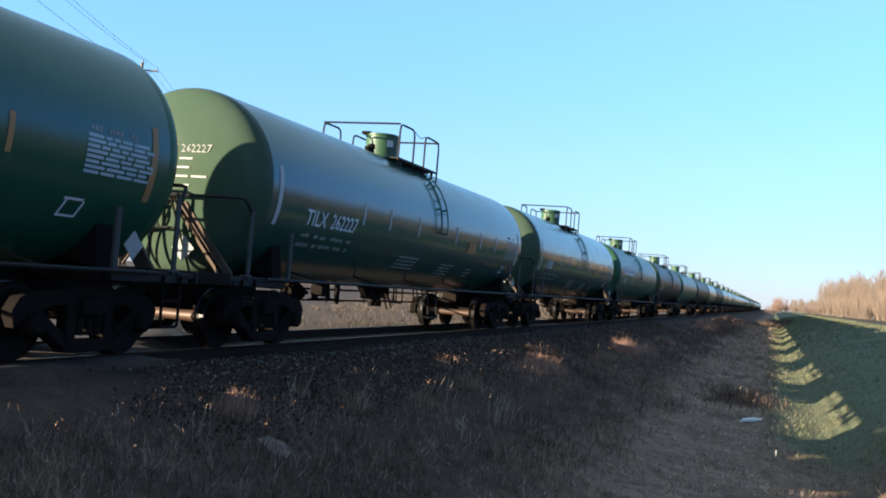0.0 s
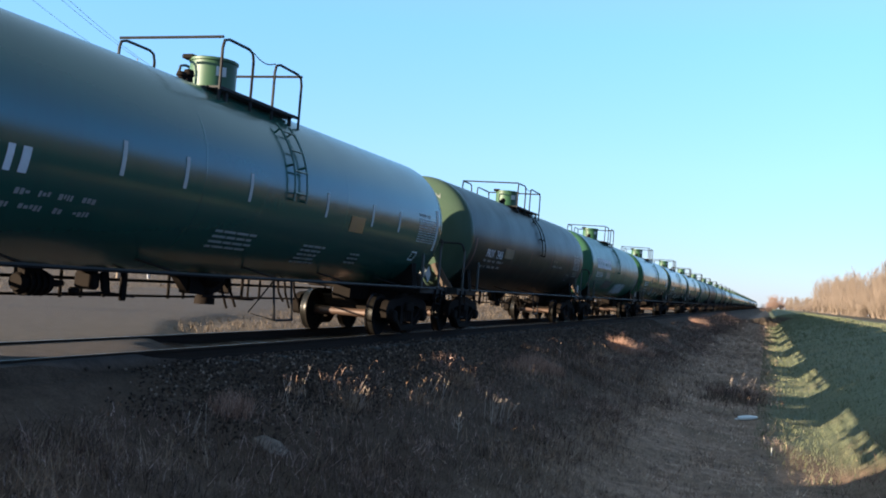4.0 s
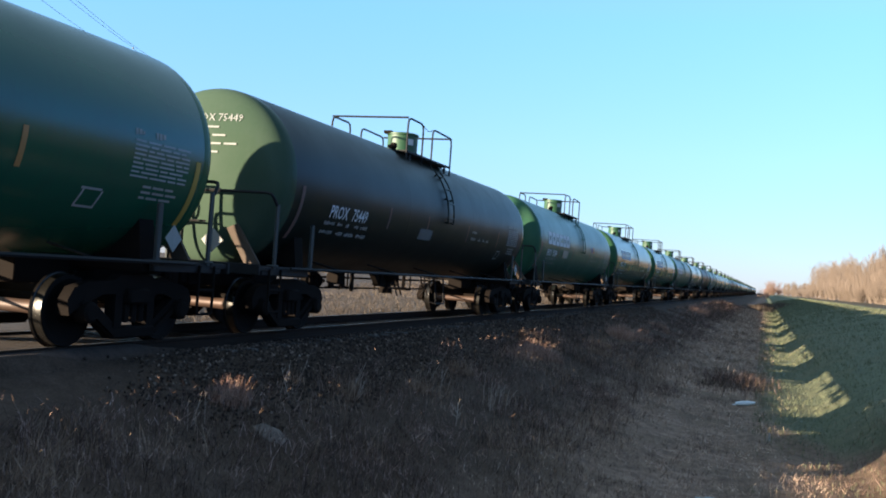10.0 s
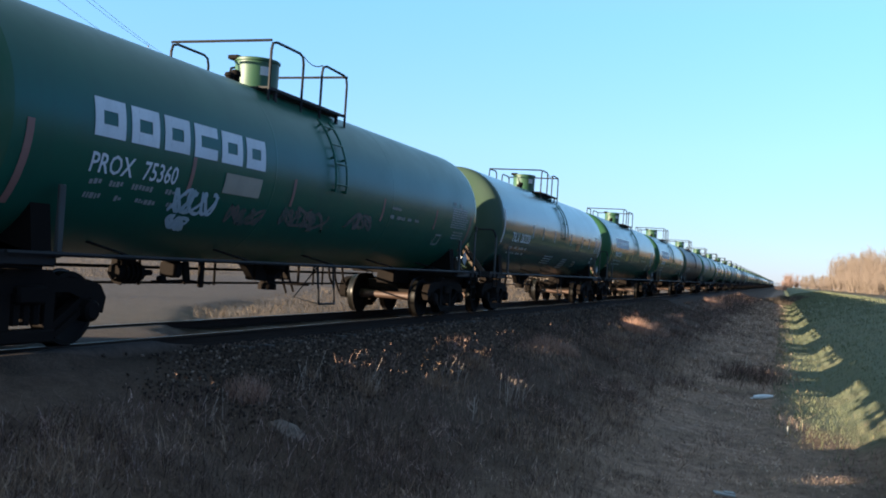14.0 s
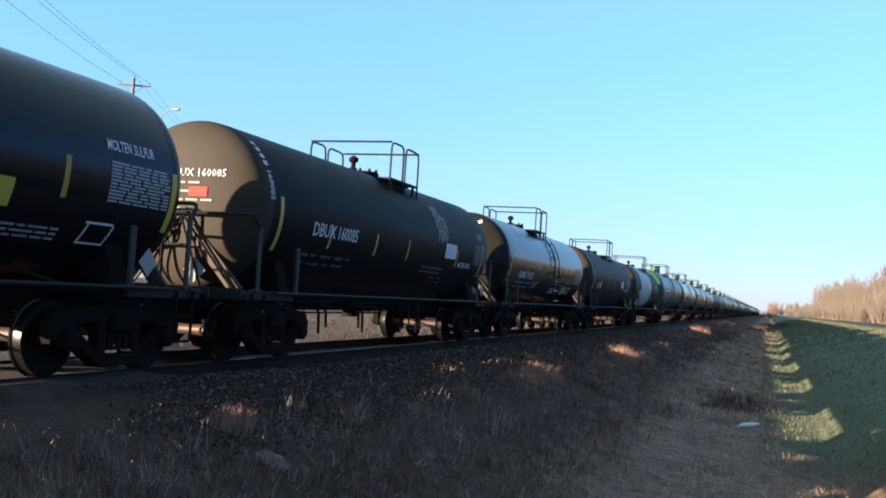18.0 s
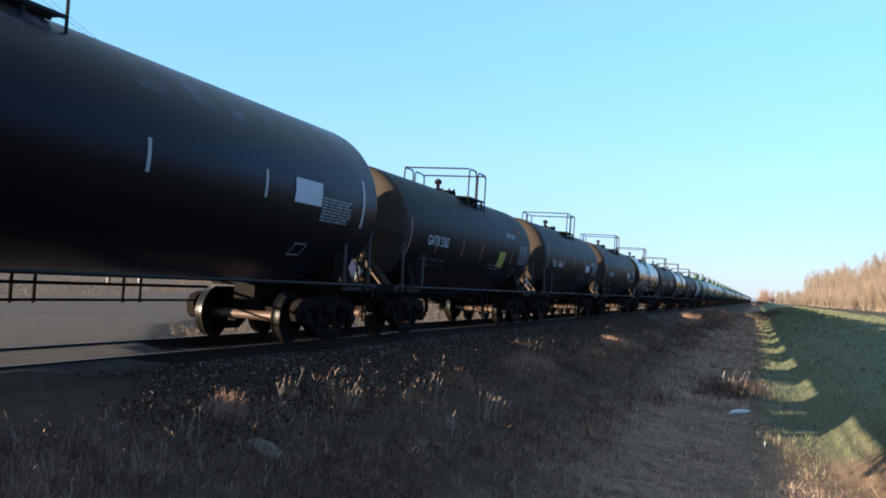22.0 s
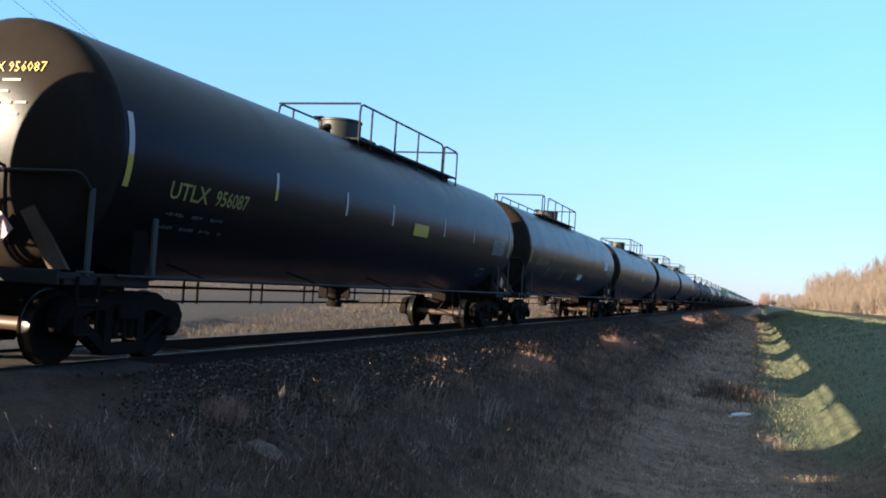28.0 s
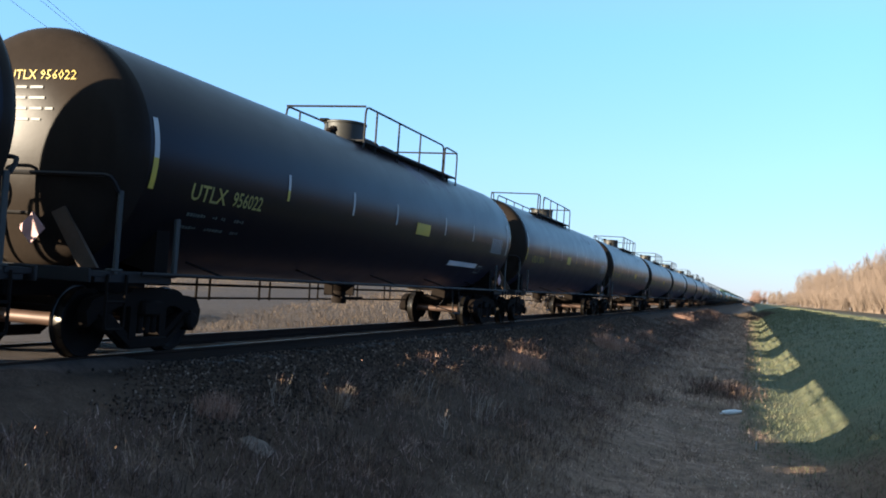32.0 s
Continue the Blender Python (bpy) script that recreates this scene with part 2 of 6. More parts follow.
# ---------------------------------------------------------------- the plan, in metres
TRACK_X = -8.38                      # middle of the track; rail heads are at z = 0
GAUGE = 1.5
WHEEL = 0.42                         # radius of the wheels
SPEED = 15.226
PROFILE = [(-400, -1.2), (-120, -0.7), (-40, -0.45), (-16, -0.3), (-12.5, -0.26), (-11.0, -0.24), (-10.3, -0.2), (-9.75, -0.17),
           (-7.4, -0.17), (-7.05, -0.2), (-6.75, -0.29), (-6.1, -0.52), (-5.2, -0.8), (-4.0, -1.12), (-2.6, -1.48), (-1.4, -1.7), (-0.4, -1.77), (1.05, -1.77),
           (1.45, -1.5), (2.0, -1.05), (3.2, -0.6), (5.5, -0.14), (7.5, 0.2), (9.2, 0.42), (11.5, 0.44), (18, 0.3), (30, 0.15), (60, 0.05), (120, -0.2), (400, -0.9)]


def step01(a, b, x):
    t = min(1.0, max(0.0, (x - a) / (b - a)))
    return t * t * (3 - 2 * t)


def base_height(x):
    for (a, za), (b, zb) in zip(PROFILE, PROFILE[1:]):
        if x <= b:
            t = (x - a) / (b - a)
            return za + (zb - za) * t
    return PROFILE[-1][1]


def road_amount(x, y):
    """1 on the paved road and its level crossing, 0 off it."""
    u = (x + 11.6) * 0.946 + (y - 15.6) * 0.325 + 0.25 * noise.noise((x * 0.9, y * 0.9, 3.1))
    flare = 0.0
    for (a, fa), (b, fb) in zip(FLARE, FLARE[1:]):
        if a <= x < b:
            flare = fa + (fb - fa) * (x - a) / (b - a)
    return step01(flare + 0.15, flare - 0.15, u) * step01(-9.0, -8.6, u) if x < -5.9 else 0.0


FLARE = [(-12.5, 0.0), (-10.6, 0.9), (-9.1, 1.5), (-7.5, 2.3), (-7.0, 0.9), (-6.6, -1.5), (-5.9, -4.0)]


def ground_height(x, y):
    # near the road the ditch floor widens and the green bank draws back
    z = base_height(x - (0.4 * step01(75, 28, y) + 0.55 * step01(20, 11, y)) * step01(-0.6, 0.6, x) * step01(14, 9, x))
    on = 1 - step01(1.0, 2.2, abs(x - TRACK_X))
    soft = (1.0 - on) * (0.25 if x < TRACK_X else 1.0)
    z += soft * (0.07 * noise.noise((x * 0.55, y * 0.35, 0.3)) + 0.03 * noise.noise((x * 2.1, y * 2.1, 5.0)))
    if -6.4 < x < 0.6:
        z += 0.06 * noise.noise((x * 1.3, y * 0.9, 9.0))
    # the bank of the road on which the camera stands
    k = step01(7.5, 3.5, y) * step01(-3.8, -1.6, x)
    z = z * (1 - k) + max(z, -0.32) * k
    r = road_amount(x, y)
    flat = -0.03 if abs(x - TRACK_X) < 1.6 else (-0.10 - 0.02 * min(10, abs(x - TRACK_X) - 1.6))
    if x > TRACK_X + 1.6:
        flat = -0.06 - 0.12 * (x - TRACK_X - 1.6)
    return z * (1 - r) + flat * r



# ---------------------------------------------------------------- tank cars
CACHE = {}


def cached(key, make):
    """The mesh under that key, made once."""
    if key not in CACHE:
        CACHE[key] = make()
    return CACHE[key]


HEAD = 3.3                           # how boxy the curve of the tank heads is; 2 is an ellipse


def tank_profile(half, R, depth, n=14):
    """Shell with dished ends: a list of (along, radius)."""
    pr = []
    for k in range(n + 1):
        a = math.pi / 2 * k / n
        pr.append((-half + depth - depth * math.cos(a) ** (2 / HEAD), R * math.sin(a) ** (2 / HEAD)))
    m = 12
    for k in range(1, m):
        pr.append((-half + depth + (2 * half - 2 * depth) * k / m, R))
    pr += [(-y, r) for y, r in pr[:n + 1][::-1]]
    return pr


def on_shell(R, zc, y, h, lift=0.006):
    """The place on the near side of the shell at h metres of girth above its middle."""
    a = h / R
    return ((R + lift) * math.cos(a), y, zc + (R + lift) * math.sin(a))


def shell_patch(buf, R, zc, y0, y1, h0, h1, lift=0.006, slant=0.0):
    """A thin sheet laid on the near side of the shell."""
    n = max(1, int(abs(h1 - h0) / 0.12) + 1)
    vs, fs = [], []
    for k in range(n + 1):
        h = h0 + (h1 - h0) * k / n
        vs += [on_shell(R, zc, y0 + slant * k / n, h, lift), on_shell(R, zc, y1 + slant * k / n, h, lift)]
    for k in range(n):
        fs.append((2 * k, 2 * k + 1, 2 * k + 3, 2 * k + 2))
    return buf.add(vs, fs)


def lettering(text, size, R, zc, y, h, space=1.0, squeeze=1.0, down=False):
    """Writing wrapped onto the near side of the shell; y, h is its lower rear corner."""
    cu = bpy.data.curves.new("writing", "FONT")
    cu.body, cu.size, cu.space_character, cu.resolution_u = text, size, space, 2
    cu.offset = 0.012 * size
    ob = bpy.data.objects.new("writing", cu)
    me = bpy.data.meshes.new_from_object(ob)
    bpy.data.objects.remove(ob)
    bpy.data.curves.remove(cu)
    bm = bmesh.new()
    bm.from_mesh(me)
    k = 1
    while k * 0.09 < size:
        bmesh.ops.bisect_plane(bm, geom=bm.verts[:] + bm.edges[:] + bm.faces[:], plane_co=(0, k * 0.09, 0), plane_no=(0, 1, 0))
        k += 1
    for v in bm.verts:
        v.co = on_shell(R, zc, y + v.co.y, h - v.co.x * squeeze, 0.008) if down else on_shell(R, zc, y + v.co.x * squeeze, h + v.co.y, 0.008)
    bm.to_mesh(me)
    bm.free()
    return me


def single_letters(me):
    """The letters of a written word, each as a mesh of its own."""
    root = list(range(len(me.vertices)))

    def find(i):
        while root[i] != i:
            root[i] = root[root[i]]
            i = root[i]
        return i
    for e in me.edges:
        a, b = (find(i) for i in e.vertices)
        root[a] = b
    groups = {}
    for p in me.polygons:
        groups.setdefault(find(p.vertices[0]), []).append(tuple(p.vertices))
    out = []
    for faces in groups.values():
        used = sorted({i for f in faces for i in f})
        at = {i: k for k, i in enumerate(used)}
        one = bpy.data.meshes.new("letter")
        one.from_pydata([tuple(me.vertices[i].co) for i in used], [], [tuple(at[i] for i in f) for f in faces])
        out.append(one)
    bpy.data.meshes.remove(me)
    return out


def ring_letter(buf, R, zc, y, h, w, t, s, kind):
    """One plain block shape of a painted emblem: a thick open or closed frame."""
    shell_patch(buf, R, zc, y, y + s, h, h + t)
    if kind != "c":
        shell_patch(buf, R, zc, y + w - s, y + w, h + (0 if kind == "o" else t * 0.0), h + t)
    for a in ((0, 1) if kind != "r" else (0.42, 1)):
        q = h + a * (t - s)
        shell_patch(buf, R, zc, y + s, y + w - (0 if kind == "c" else s), q, q + s)


def stroke(buf, R, zc, pts, w):
    """A sprayed line on the shell through (along, girth) points."""
    vs = []
    for k, (y, h) in enumerate(pts):
        a, b = pts[max(0, k - 1)], pts[min(len(pts) - 1, k + 1)]
        t = Vector((b[0] - a[0], b[1] - a[1]))
        t = t.normalized() if t.length > 1e-6 else Vector((1, 0))
        vs += [on_shell(R, zc, y - t.y * w / 2, h + t.x * w / 2, 0.007), on_shell(R, zc, y + t.y * w / 2, h - t.x * w / 2, 0.007)]
    buf.add(vs, [(2 * k, 2 * k + 1, 2 * k + 3, 2 * k + 2) for k in range(len(pts) - 1)])


def stencil_block(buf, R, zc, y, h, w, rows, t, gap, rng):
    for r in range(rows):
        x, word = y, rng.randrange(3, 8)
        if t >= 0.05:
            while x < y + w - 0.05:
                ln = rng.uniform(0.03, 0.062)
                cut = rng.uniform(0.0, 0.3) * t
                shell_patch(buf, R, zc, x, x + ln, h - r * (t + gap) + (cut if rng.random() < 0.5 else 0), h - r * (t + gap) + t - (cut if rng.random() < 0.4 else 0))
                x += ln + 0.018
                word -= 1
                if word == 0:
                    x, word = x + rng.uniform(0.08, 0.24), rng.randrange(2, 8)
            continue
        while x < y + w - 0.1:
            ln = rng.uniform(0.1, 0.34) * min(1.0, w)
            ln = min(ln, y + w - x)
            shell_patch(buf, R, zc, x, x + ln, h - r * (t + gap), h - r * (t + gap) + t)
            x += ln + 0.035


def ellipse_y(R, half, depth, r):
    """How far along the dished end stands at radius r."""
    return half - depth + depth * max(0.0, 1 - (r / R) ** HEAD) ** (1 / HEAD)


def side_frame():
    b = Buf()
    # the cast frame: deep top chord, pedestal ends, sloping tension members and spring seat
    b.quad_prism([(-1.16, 0.42), (-1.2, 0.6), (-1.1, 0.74), (-0.9, 0.8), (-0.4, 0.83), (-0.3, 0.9), (0.3, 0.9), (0.4, 0.83), (0.9, 0.8), (1.1, 0.74), (1.2, 0.6), (1.16, 0.42),
                  (1.0, 0.52), (0.6, 0.66), (-0.6, 0.66), (-1.0, 0.52)], "x", -0.07, 0.07)
    for s in (-1, 1):
        b.quad_prism([(s * 1.04, 0.54), (s * 0.84, 0.64), (s * 0.34, 0.3), (s * 0.4, 0.15)], "x", -0.06, 0.06)
        # raised flange along the sloping member
        b.quad_prism([(s * 1.0, 0.56), (s * 0.93, 0.6), (s * 0.36, 0.22), (s * 0.4, 0.17)], "x", -0.1, 0.1)
        b.quad_prism([(s * 0.24, 0.66), (s * 0.38, 0.66), (s * 0.38, 0.24), (s * 0.24, 0.24)], "x", -0.075, 0.075)
        b.lathe([(-0.02, 0.0), (-0.02, 0.13), (0.13, 0.125), (0.16, 0.09), (0.16, 0.0)], 12, "x", (0.02, s * 0.89, 0.457))
    b.box((0, 0, 0.2), (0.2, 0.8, 0.14), 0.02)
    b.box((0, 0, 0.64), (0.3, 0.42, 0.2), 0.03)
    return b


def coil_spring():
    b = Buf()
    b.lathe([(0.28, 0.05), (0.31, 0.06), (0.34, 0.05), (0.37, 0.06), (0.4, 0.05), (0.43, 0.06), (0.46, 0.05), (0.49, 0.06), (0.52, 0.05)], 8, "z")
    return b


def wheel_body(side):
    """One wheel, its plate and flange, at the origin of its axle."""
    b = Buf()
    w = [(-0.07, 0.0), (-0.07, 0.13), (-0.02, 0.15), (-0.035, 0.325), (-0.065, 0.362), (-0.065, 0.414), (0.055, 0.422), (0.062, 0.437), (0.085, 0.447), (0.09, 0.432),
         (0.09, 0.362), (0.03, 0.335), (0.02, 0.16), (0.09, 0.13), (0.09, 0.0)]
    b.lathe([(-side * a + side * 0.75, r) for a, r in w], 36, "x")
    return b


def axle_body():
    b = Buf()
    b.lathe([(-1.06, 0.0), (-1.06, 0.075), (-0.86, 0.075), (-0.84, 0.09), (-0.66, 0.1), (-0.5, 0.095), (-0.2, 0.08), (0.2, 0.08), (0.5, 0.095), (0.66, 0.1),
             (0.84, 0.09), (0.86, 0.075), (1.06, 0.075), (1.06, 0.0)], 14, "x")
    return b


def tread_body():
    b = Buf()
    for s in (-1, 1):
        b.lathe([(s * 0.69, 0.418), (s * 0.81, 0.421)], 36, "x")
        b.lathe([(s * 0.81, 0.4155), (s * 0.8165, 0.411), (s * 0.8165, 0.403)], 36, "x")
    return b


AXLES = []


def add_truck(car, y, simple):
    """A two-axle truck: frames, bolster and rolling wheel sets."""
    tr = part("truck", cached("truck_bolster", lambda: Buf().box((0, 0, 0.62), (2.1, 0.36, 0.26), 0.04).box((0, 0, 0.8), (0.6, 0.4, 0.16), 0.03)
                              .box((0, -0.45, 0.5), (1.7, 0.1, 0.12), 0.02).box((0, 0.45, 0.5), (1.7, 0.1, 0.12), 0.02).mesh("truck", M["steel"])), None, car, at=pose(0, y, 0))
    sf = cached("side_frame", lambda: side_frame().mesh("side_frame", M["steel"], 40))
    for s in (-1, 1):
        part("side_frame", sf, None, tr, at=pose(s * 1.0, 0, WHEEL - 0.457, 0, 0, 0 if s > 0 else 180))
        if not simple:
            for q in (-0.14, 0.0, 0.14):
                part("spring", cached("springs", lambda: coil_spring().mesh("spring", M["steel"], 40)), None, tr, at=pose(s * 1.03, q, 0))

    def make_set():
        b = axle_body()
        for s in (-1, 1):
            w = wheel_body(s)
            b.add(w.v, w.f)
        w = tread_body()
        b.add(w.v, w.f)
        me = b.mesh("wheel_set", [M["axle"], M["wheel"], M["tread"]], 35)
        for p in me.polygons:
            c = p.center
            rr = math.hypot(c.y, c.z)
            if rr < 0.105 and abs(c.x) < 0.64:
                p.material_index = 0
            elif rr > 0.41 and 0.68 < abs(c.x) < 0.82:
                p.material_index = 2
            else:
                p.material_index = 1
        return me
    ws = cached("wheel_set", make_set)
    for s in (-1, 1):
        ob = part("wheel_set", ws, None, tr, "bright-treaded steel wheels on a rusty axle", at=pose(0, s * 0.89, WHEEL))
        if not simple:
            AXLES.append((s, ob))


def bent(pts, r=0.09):
    """Rounds the corners of a line of points."""
    pts = [Vector(p) for p in pts]
    out = [pts[0]]
    for a, b, c in zip(pts, pts[1:], pts[2:]):
        u, w = (a - b), (c - b)
        k = min(r, u.length * 0.45, w.length * 0.45)
        p, q = b + u.normalized() * k, b + w.normalized() * k
        out += [p, (p + 2 * b + q) / 4, q]
    out.append(pts[-1])
    return out


def dome_platform(car, kind, d, top, R, zc, simple):
    """Walkway, railings, dome or valves on top; d is where the dome stands along the car."""
    pipe = 0.022

    def rails(name, lines, key, label=""):
        for k, ln in enumerate(lines):
            part(name, cached(("rails", kind, key, d, top, k), lambda: Buf().tube(bent(ln, 0.15), pipe, 5).mesh(name, M["pipe"], 60)), None, car, label)

    z1 = top + 0.52
    # rear end, front end, half width, and the gap in the side rails where the ladder comes up
    if kind == "long":
        a, e, w, mid, mid2 = d - 1.0, d + 5.2, 0.88, d + 4.05, d + 4.15
    elif kind == "split":
        a, e, w, mid, mid2 = d - 4.8, d + 1.55, 0.88, d - 3.45, d - 3.85
    elif kind == "valve":
        a, e, w, mid, mid2 = d - 0.6, d + 1.0, 0.92, d + 0.1, d + 0.22
    elif d > 0.3:
        a, e, w, mid, mid2 = d - 2.0, d + 0.96, 0.9, d - 1.04, d - 0.42
    elif d > -0.3:
        a, e, w, mid, mid2 = d - 1.15, d + 1.25, 0.88, d - 0.3, d + 0.35
    else:
        a, e, w, mid, mid2 = d - 1.1, d + 1.55, 0.9, d - 0.07, d + 0.58
    zr = z1 + 0.05 if kind in ("long", "split") else z1 + 0.07
    zr = zr + (0.03 if kind == "valve" else 0)
    zw = zc + math.sqrt(max(0.01, R * R - w * w)) - 0.02
    for s, nm in ((1, "near"), (-1, "far")):
        lines = [[(s * w, a, zw), (s * w, a, zr), (s * w, mid, zr), (s * w, mid, zw)]] if kind != "split" else [[(s * w, a, zw), (s * w, a, zr), (s * w, a + 0.38, zr), (s * w, a + 0.38, zw)]]
        q = mid2
        lines.append([(s * w, q, zw), (s * w, q, zr), (s * w, e, zr - 0.02), (s * w, e, zw)])
        if kind == "long":
            for t in (0.6, 1.9, 3.3):
                lines.append([(s * w, a + t, zw), (s * w, a + t, zr)])
        if kind == "split":
            for t in (1.3, 2.6, 4.1):
                lines.append([(s * w, q + t, zw), (s * w, q + t, zr)])
        rails("side_railing", lines, nm)
    rails("end_railing", [[(-w, a, zr), (w, a, zr)]], "rear")
    rails("end_railing", [[(-w, e, zr - 0.02), (w, e, zr - 0.02)]], "front")
    if simple:
        wk = cached(("walk", kind, d), lambda: Buf().box((0, (a + e) / 2, top - 0.06), (2 * w, e - a, 0.05)).mesh("walkway", M["pipe"]))
        part("walkway", wk, None, car)
    else:
        def mk_walk(s):
            b = Buf()
            n = int((e - a) / 0.09)
            cx = s * (w - 0.22)
            zz = max(zc + math.sqrt(R * R - (w - 0.22) ** 2) + 0.05, top - 0.12)
            for k in range(n):
                b.box((cx, a + (e - a) * (k + 0.5) / n, zz), (0.44, 0.045, 0.03))
            for q in (-0.22, 0.0, 0.22):
                b.box((cx + q, (a + e) / 2, zz - 0.012), (0.03, e - a, 0.05), 0.006)
            for t in (0.1, 0.9):
                b.box((cx + s * 0.18, a + (e - a) * t, zz - 0.16), (0.05, 0.06, 0.3), 0.01)
            return b.mesh("walkway", M["pipe"])
        for s in (-1, 1):
            part("walkway", cached(("walk", kind, d, R, s), lambda: mk_walk(s)), None, car, "open steel grating walkway")
    if kind == "valve":
        def mk_v():
            b = Buf()
            b.lathe([(top - 0.05, 0.0), (top - 0.05, 0.3), (top + 0.07, 0.3), (top + 0.09, 0.27), (top + 0.1, 0.0)], 18, "z", (0, d + 0.2, 0))
            for k in range(8):
                t = k * math.pi / 4
                b.lathe([(top + 0.03, 0.0), (top + 0.03, 0.03), (top + 0.14, 0.03), (top + 0.14, 0.0)], 6, "z", (0.26 * math.cos(t), d + 0.2 + 0.26 * math.sin(t), 0))
            return b.mesh("manway", M["steel"], 40)
        part("manway", cached(("mw", d, top), mk_v), None, car, "bolted round manway cover")

        def mk_s():
            b = Buf()
            b.lathe([(top - 0.02, 0.0), (top - 0.02, 0.09), (top + 0.08, 0.09), (top + 0.1, 0.05), (top + 0.2, 0.05), (top + 0.22, 0.1), (top + 0.3, 0.1), (top + 0.34, 0.03), (top + 0.36, 0.0)], 10, "z", (0, d - 0.42, 0))
            return b.mesh("safety_valve", M["steel"], 40)
        part("safety_valve", cached(("sv", d, top), mk_s), None, car, "upright relief valve")
        return
    rd, hd = (0.44, 0.41) if kind in ("long", "split") else (0.36, 0.53)
    mt = car["paint"]

    def mk_d():
        b = Buf()
        b.lathe([(top - 0.16, rd), (top + hd - 0.06, rd), (top + hd - 0.05, rd + 0.02), (top + hd - 0.015, rd + 0.02), (top + hd, rd - 0.01), (top + hd + 0.01, 0.0)], 28, "z", (0, d, 0))
        b.lathe([(top - 0.1, rd + 0.06), (top - 0.02, rd + 0.06), (top - 0.01, rd)], 28, "z", (0, d, 0))
        return b.mesh("dome", M["domepaint" if mt != "black" else "domebrown"], 40)
    dm = part("dome", cached(("dome", kind, d, top, mt), mk_d), None, car, "round valve housing with a flat lid")
    if not simple:
        a0 = radians(-38)
        lab = Buf()
        lab.add([((rd + 0.008) * math.cos(a0 + u), d + (rd + 0.008) * math.sin(a0 + u), top + hd * v) for v in (0.45, 0.72) for u in (-0.22, 0.0, 0.22)], [(0, 1, 4, 3), (1, 2, 5, 4)])
        if kind == "dome":
            part("dome_label", cached(("dome_label", kind, d, top), lambda: lab.mesh("dome_label", M["cream" if kind == "dome" else "dimyellow"])), None, dm)

        def mk_f():
            b = Buf()
            for y, h in ((d - 0.78, 0.2), (d - 0.95, 0.13)):
                b.lathe([(top - 0.05, 0.0), (top - 0.05, 0.08), (top + h * 0.5, 0.06), (top + h * 0.6, 0.085), (top + h, 0.07), (top + h + 0.02, 0.0)], 10, "z", (0.1, y, 0))
            return b.mesh("valve_fitting", M["steel"], 40)
        part("valve_fitting", cached(("fit", d, top), mk_f), None, car, "small relief fitting behind the dome")
        pts = [(w, mid + (mid2 - mid) * k / 8, zr - 0.02 - 0.28 * (k / 8) * (1 - k / 8)) for k in range(9)]
        part("safety_chain", cached(("chain", kind, d, top), lambda: Buf().tube(pts, 0.009, 4).mesh("safety_chain", M["pipe"], 60)), None, car)

        def mk_l():
            b = Buf()
            b.box((-rd * 0.75, d - rd * 0.7, top + hd), (0.2, 0.16, 0.07), 0.015)
            return b.mesh("hinge", M["steel"])
        part("hinge", cached(("hinge", kind, d, top), mk_l), None, dm)


def side_ladder(car, y, top, R, zc, low):
    """Rungs in the car's own paint, bent over the shoulder; gloss cars carry it down to the sill."""
    deep = car["paint"] == "gloss"
    w = 0.36 if deep else 0.2

    out = R + 0.07
    label = "painted ladder bent over the tank shoulder"

    def stile(q):
        pts = [(out * math.cos(t), y + q, zc + out * math.sin(t)) for t in [radians(44 - 5 * k) for k in range(11)]]
        if deep:
            pts += [(out, y + q, zc - 0.4), (out - 0.06, y + q, low)]
        b = Buf().tube(pts, 0.018, 5)
        for t in (40, 16, -5):
            t = radians(t)
            b.tube([(out * math.cos(t), y + q, zc + out * math.sin(t)), ((R - 0.01) * math.cos(t), y + q, zc + (R - 0.01) * math.sin(t))], 0.02, 4)
        return b.mesh("ladder_stile", M[car["paint"]], 60)
    for q in (-w, w):
        part("ladder_stile", cached(("stile", y, R, zc, low, car["paint"], q), lambda: stile(q)), None, car, label)
    rung = cached(("rung", deep, car["paint"]), lambda: Buf().tube([(0, -w - 0.02, 0), (0, w + 0.04, 0)], 0.017, 5).mesh("ladder_rung", M[car["paint"]], 60))
    for t in (38, 25, 12, -1) if not deep else (38, 26, 14, 2, -9):
        part("ladder_rung", rung, None, car, at=pose(out * math.cos(radians(t)), y, zc + out * math.sin(radians(t))))
    z = zc - 0.45
    while deep and z > low:
        part("ladder_rung", rung, None, car, at=pose(out, y, z))
        z -= 0.34


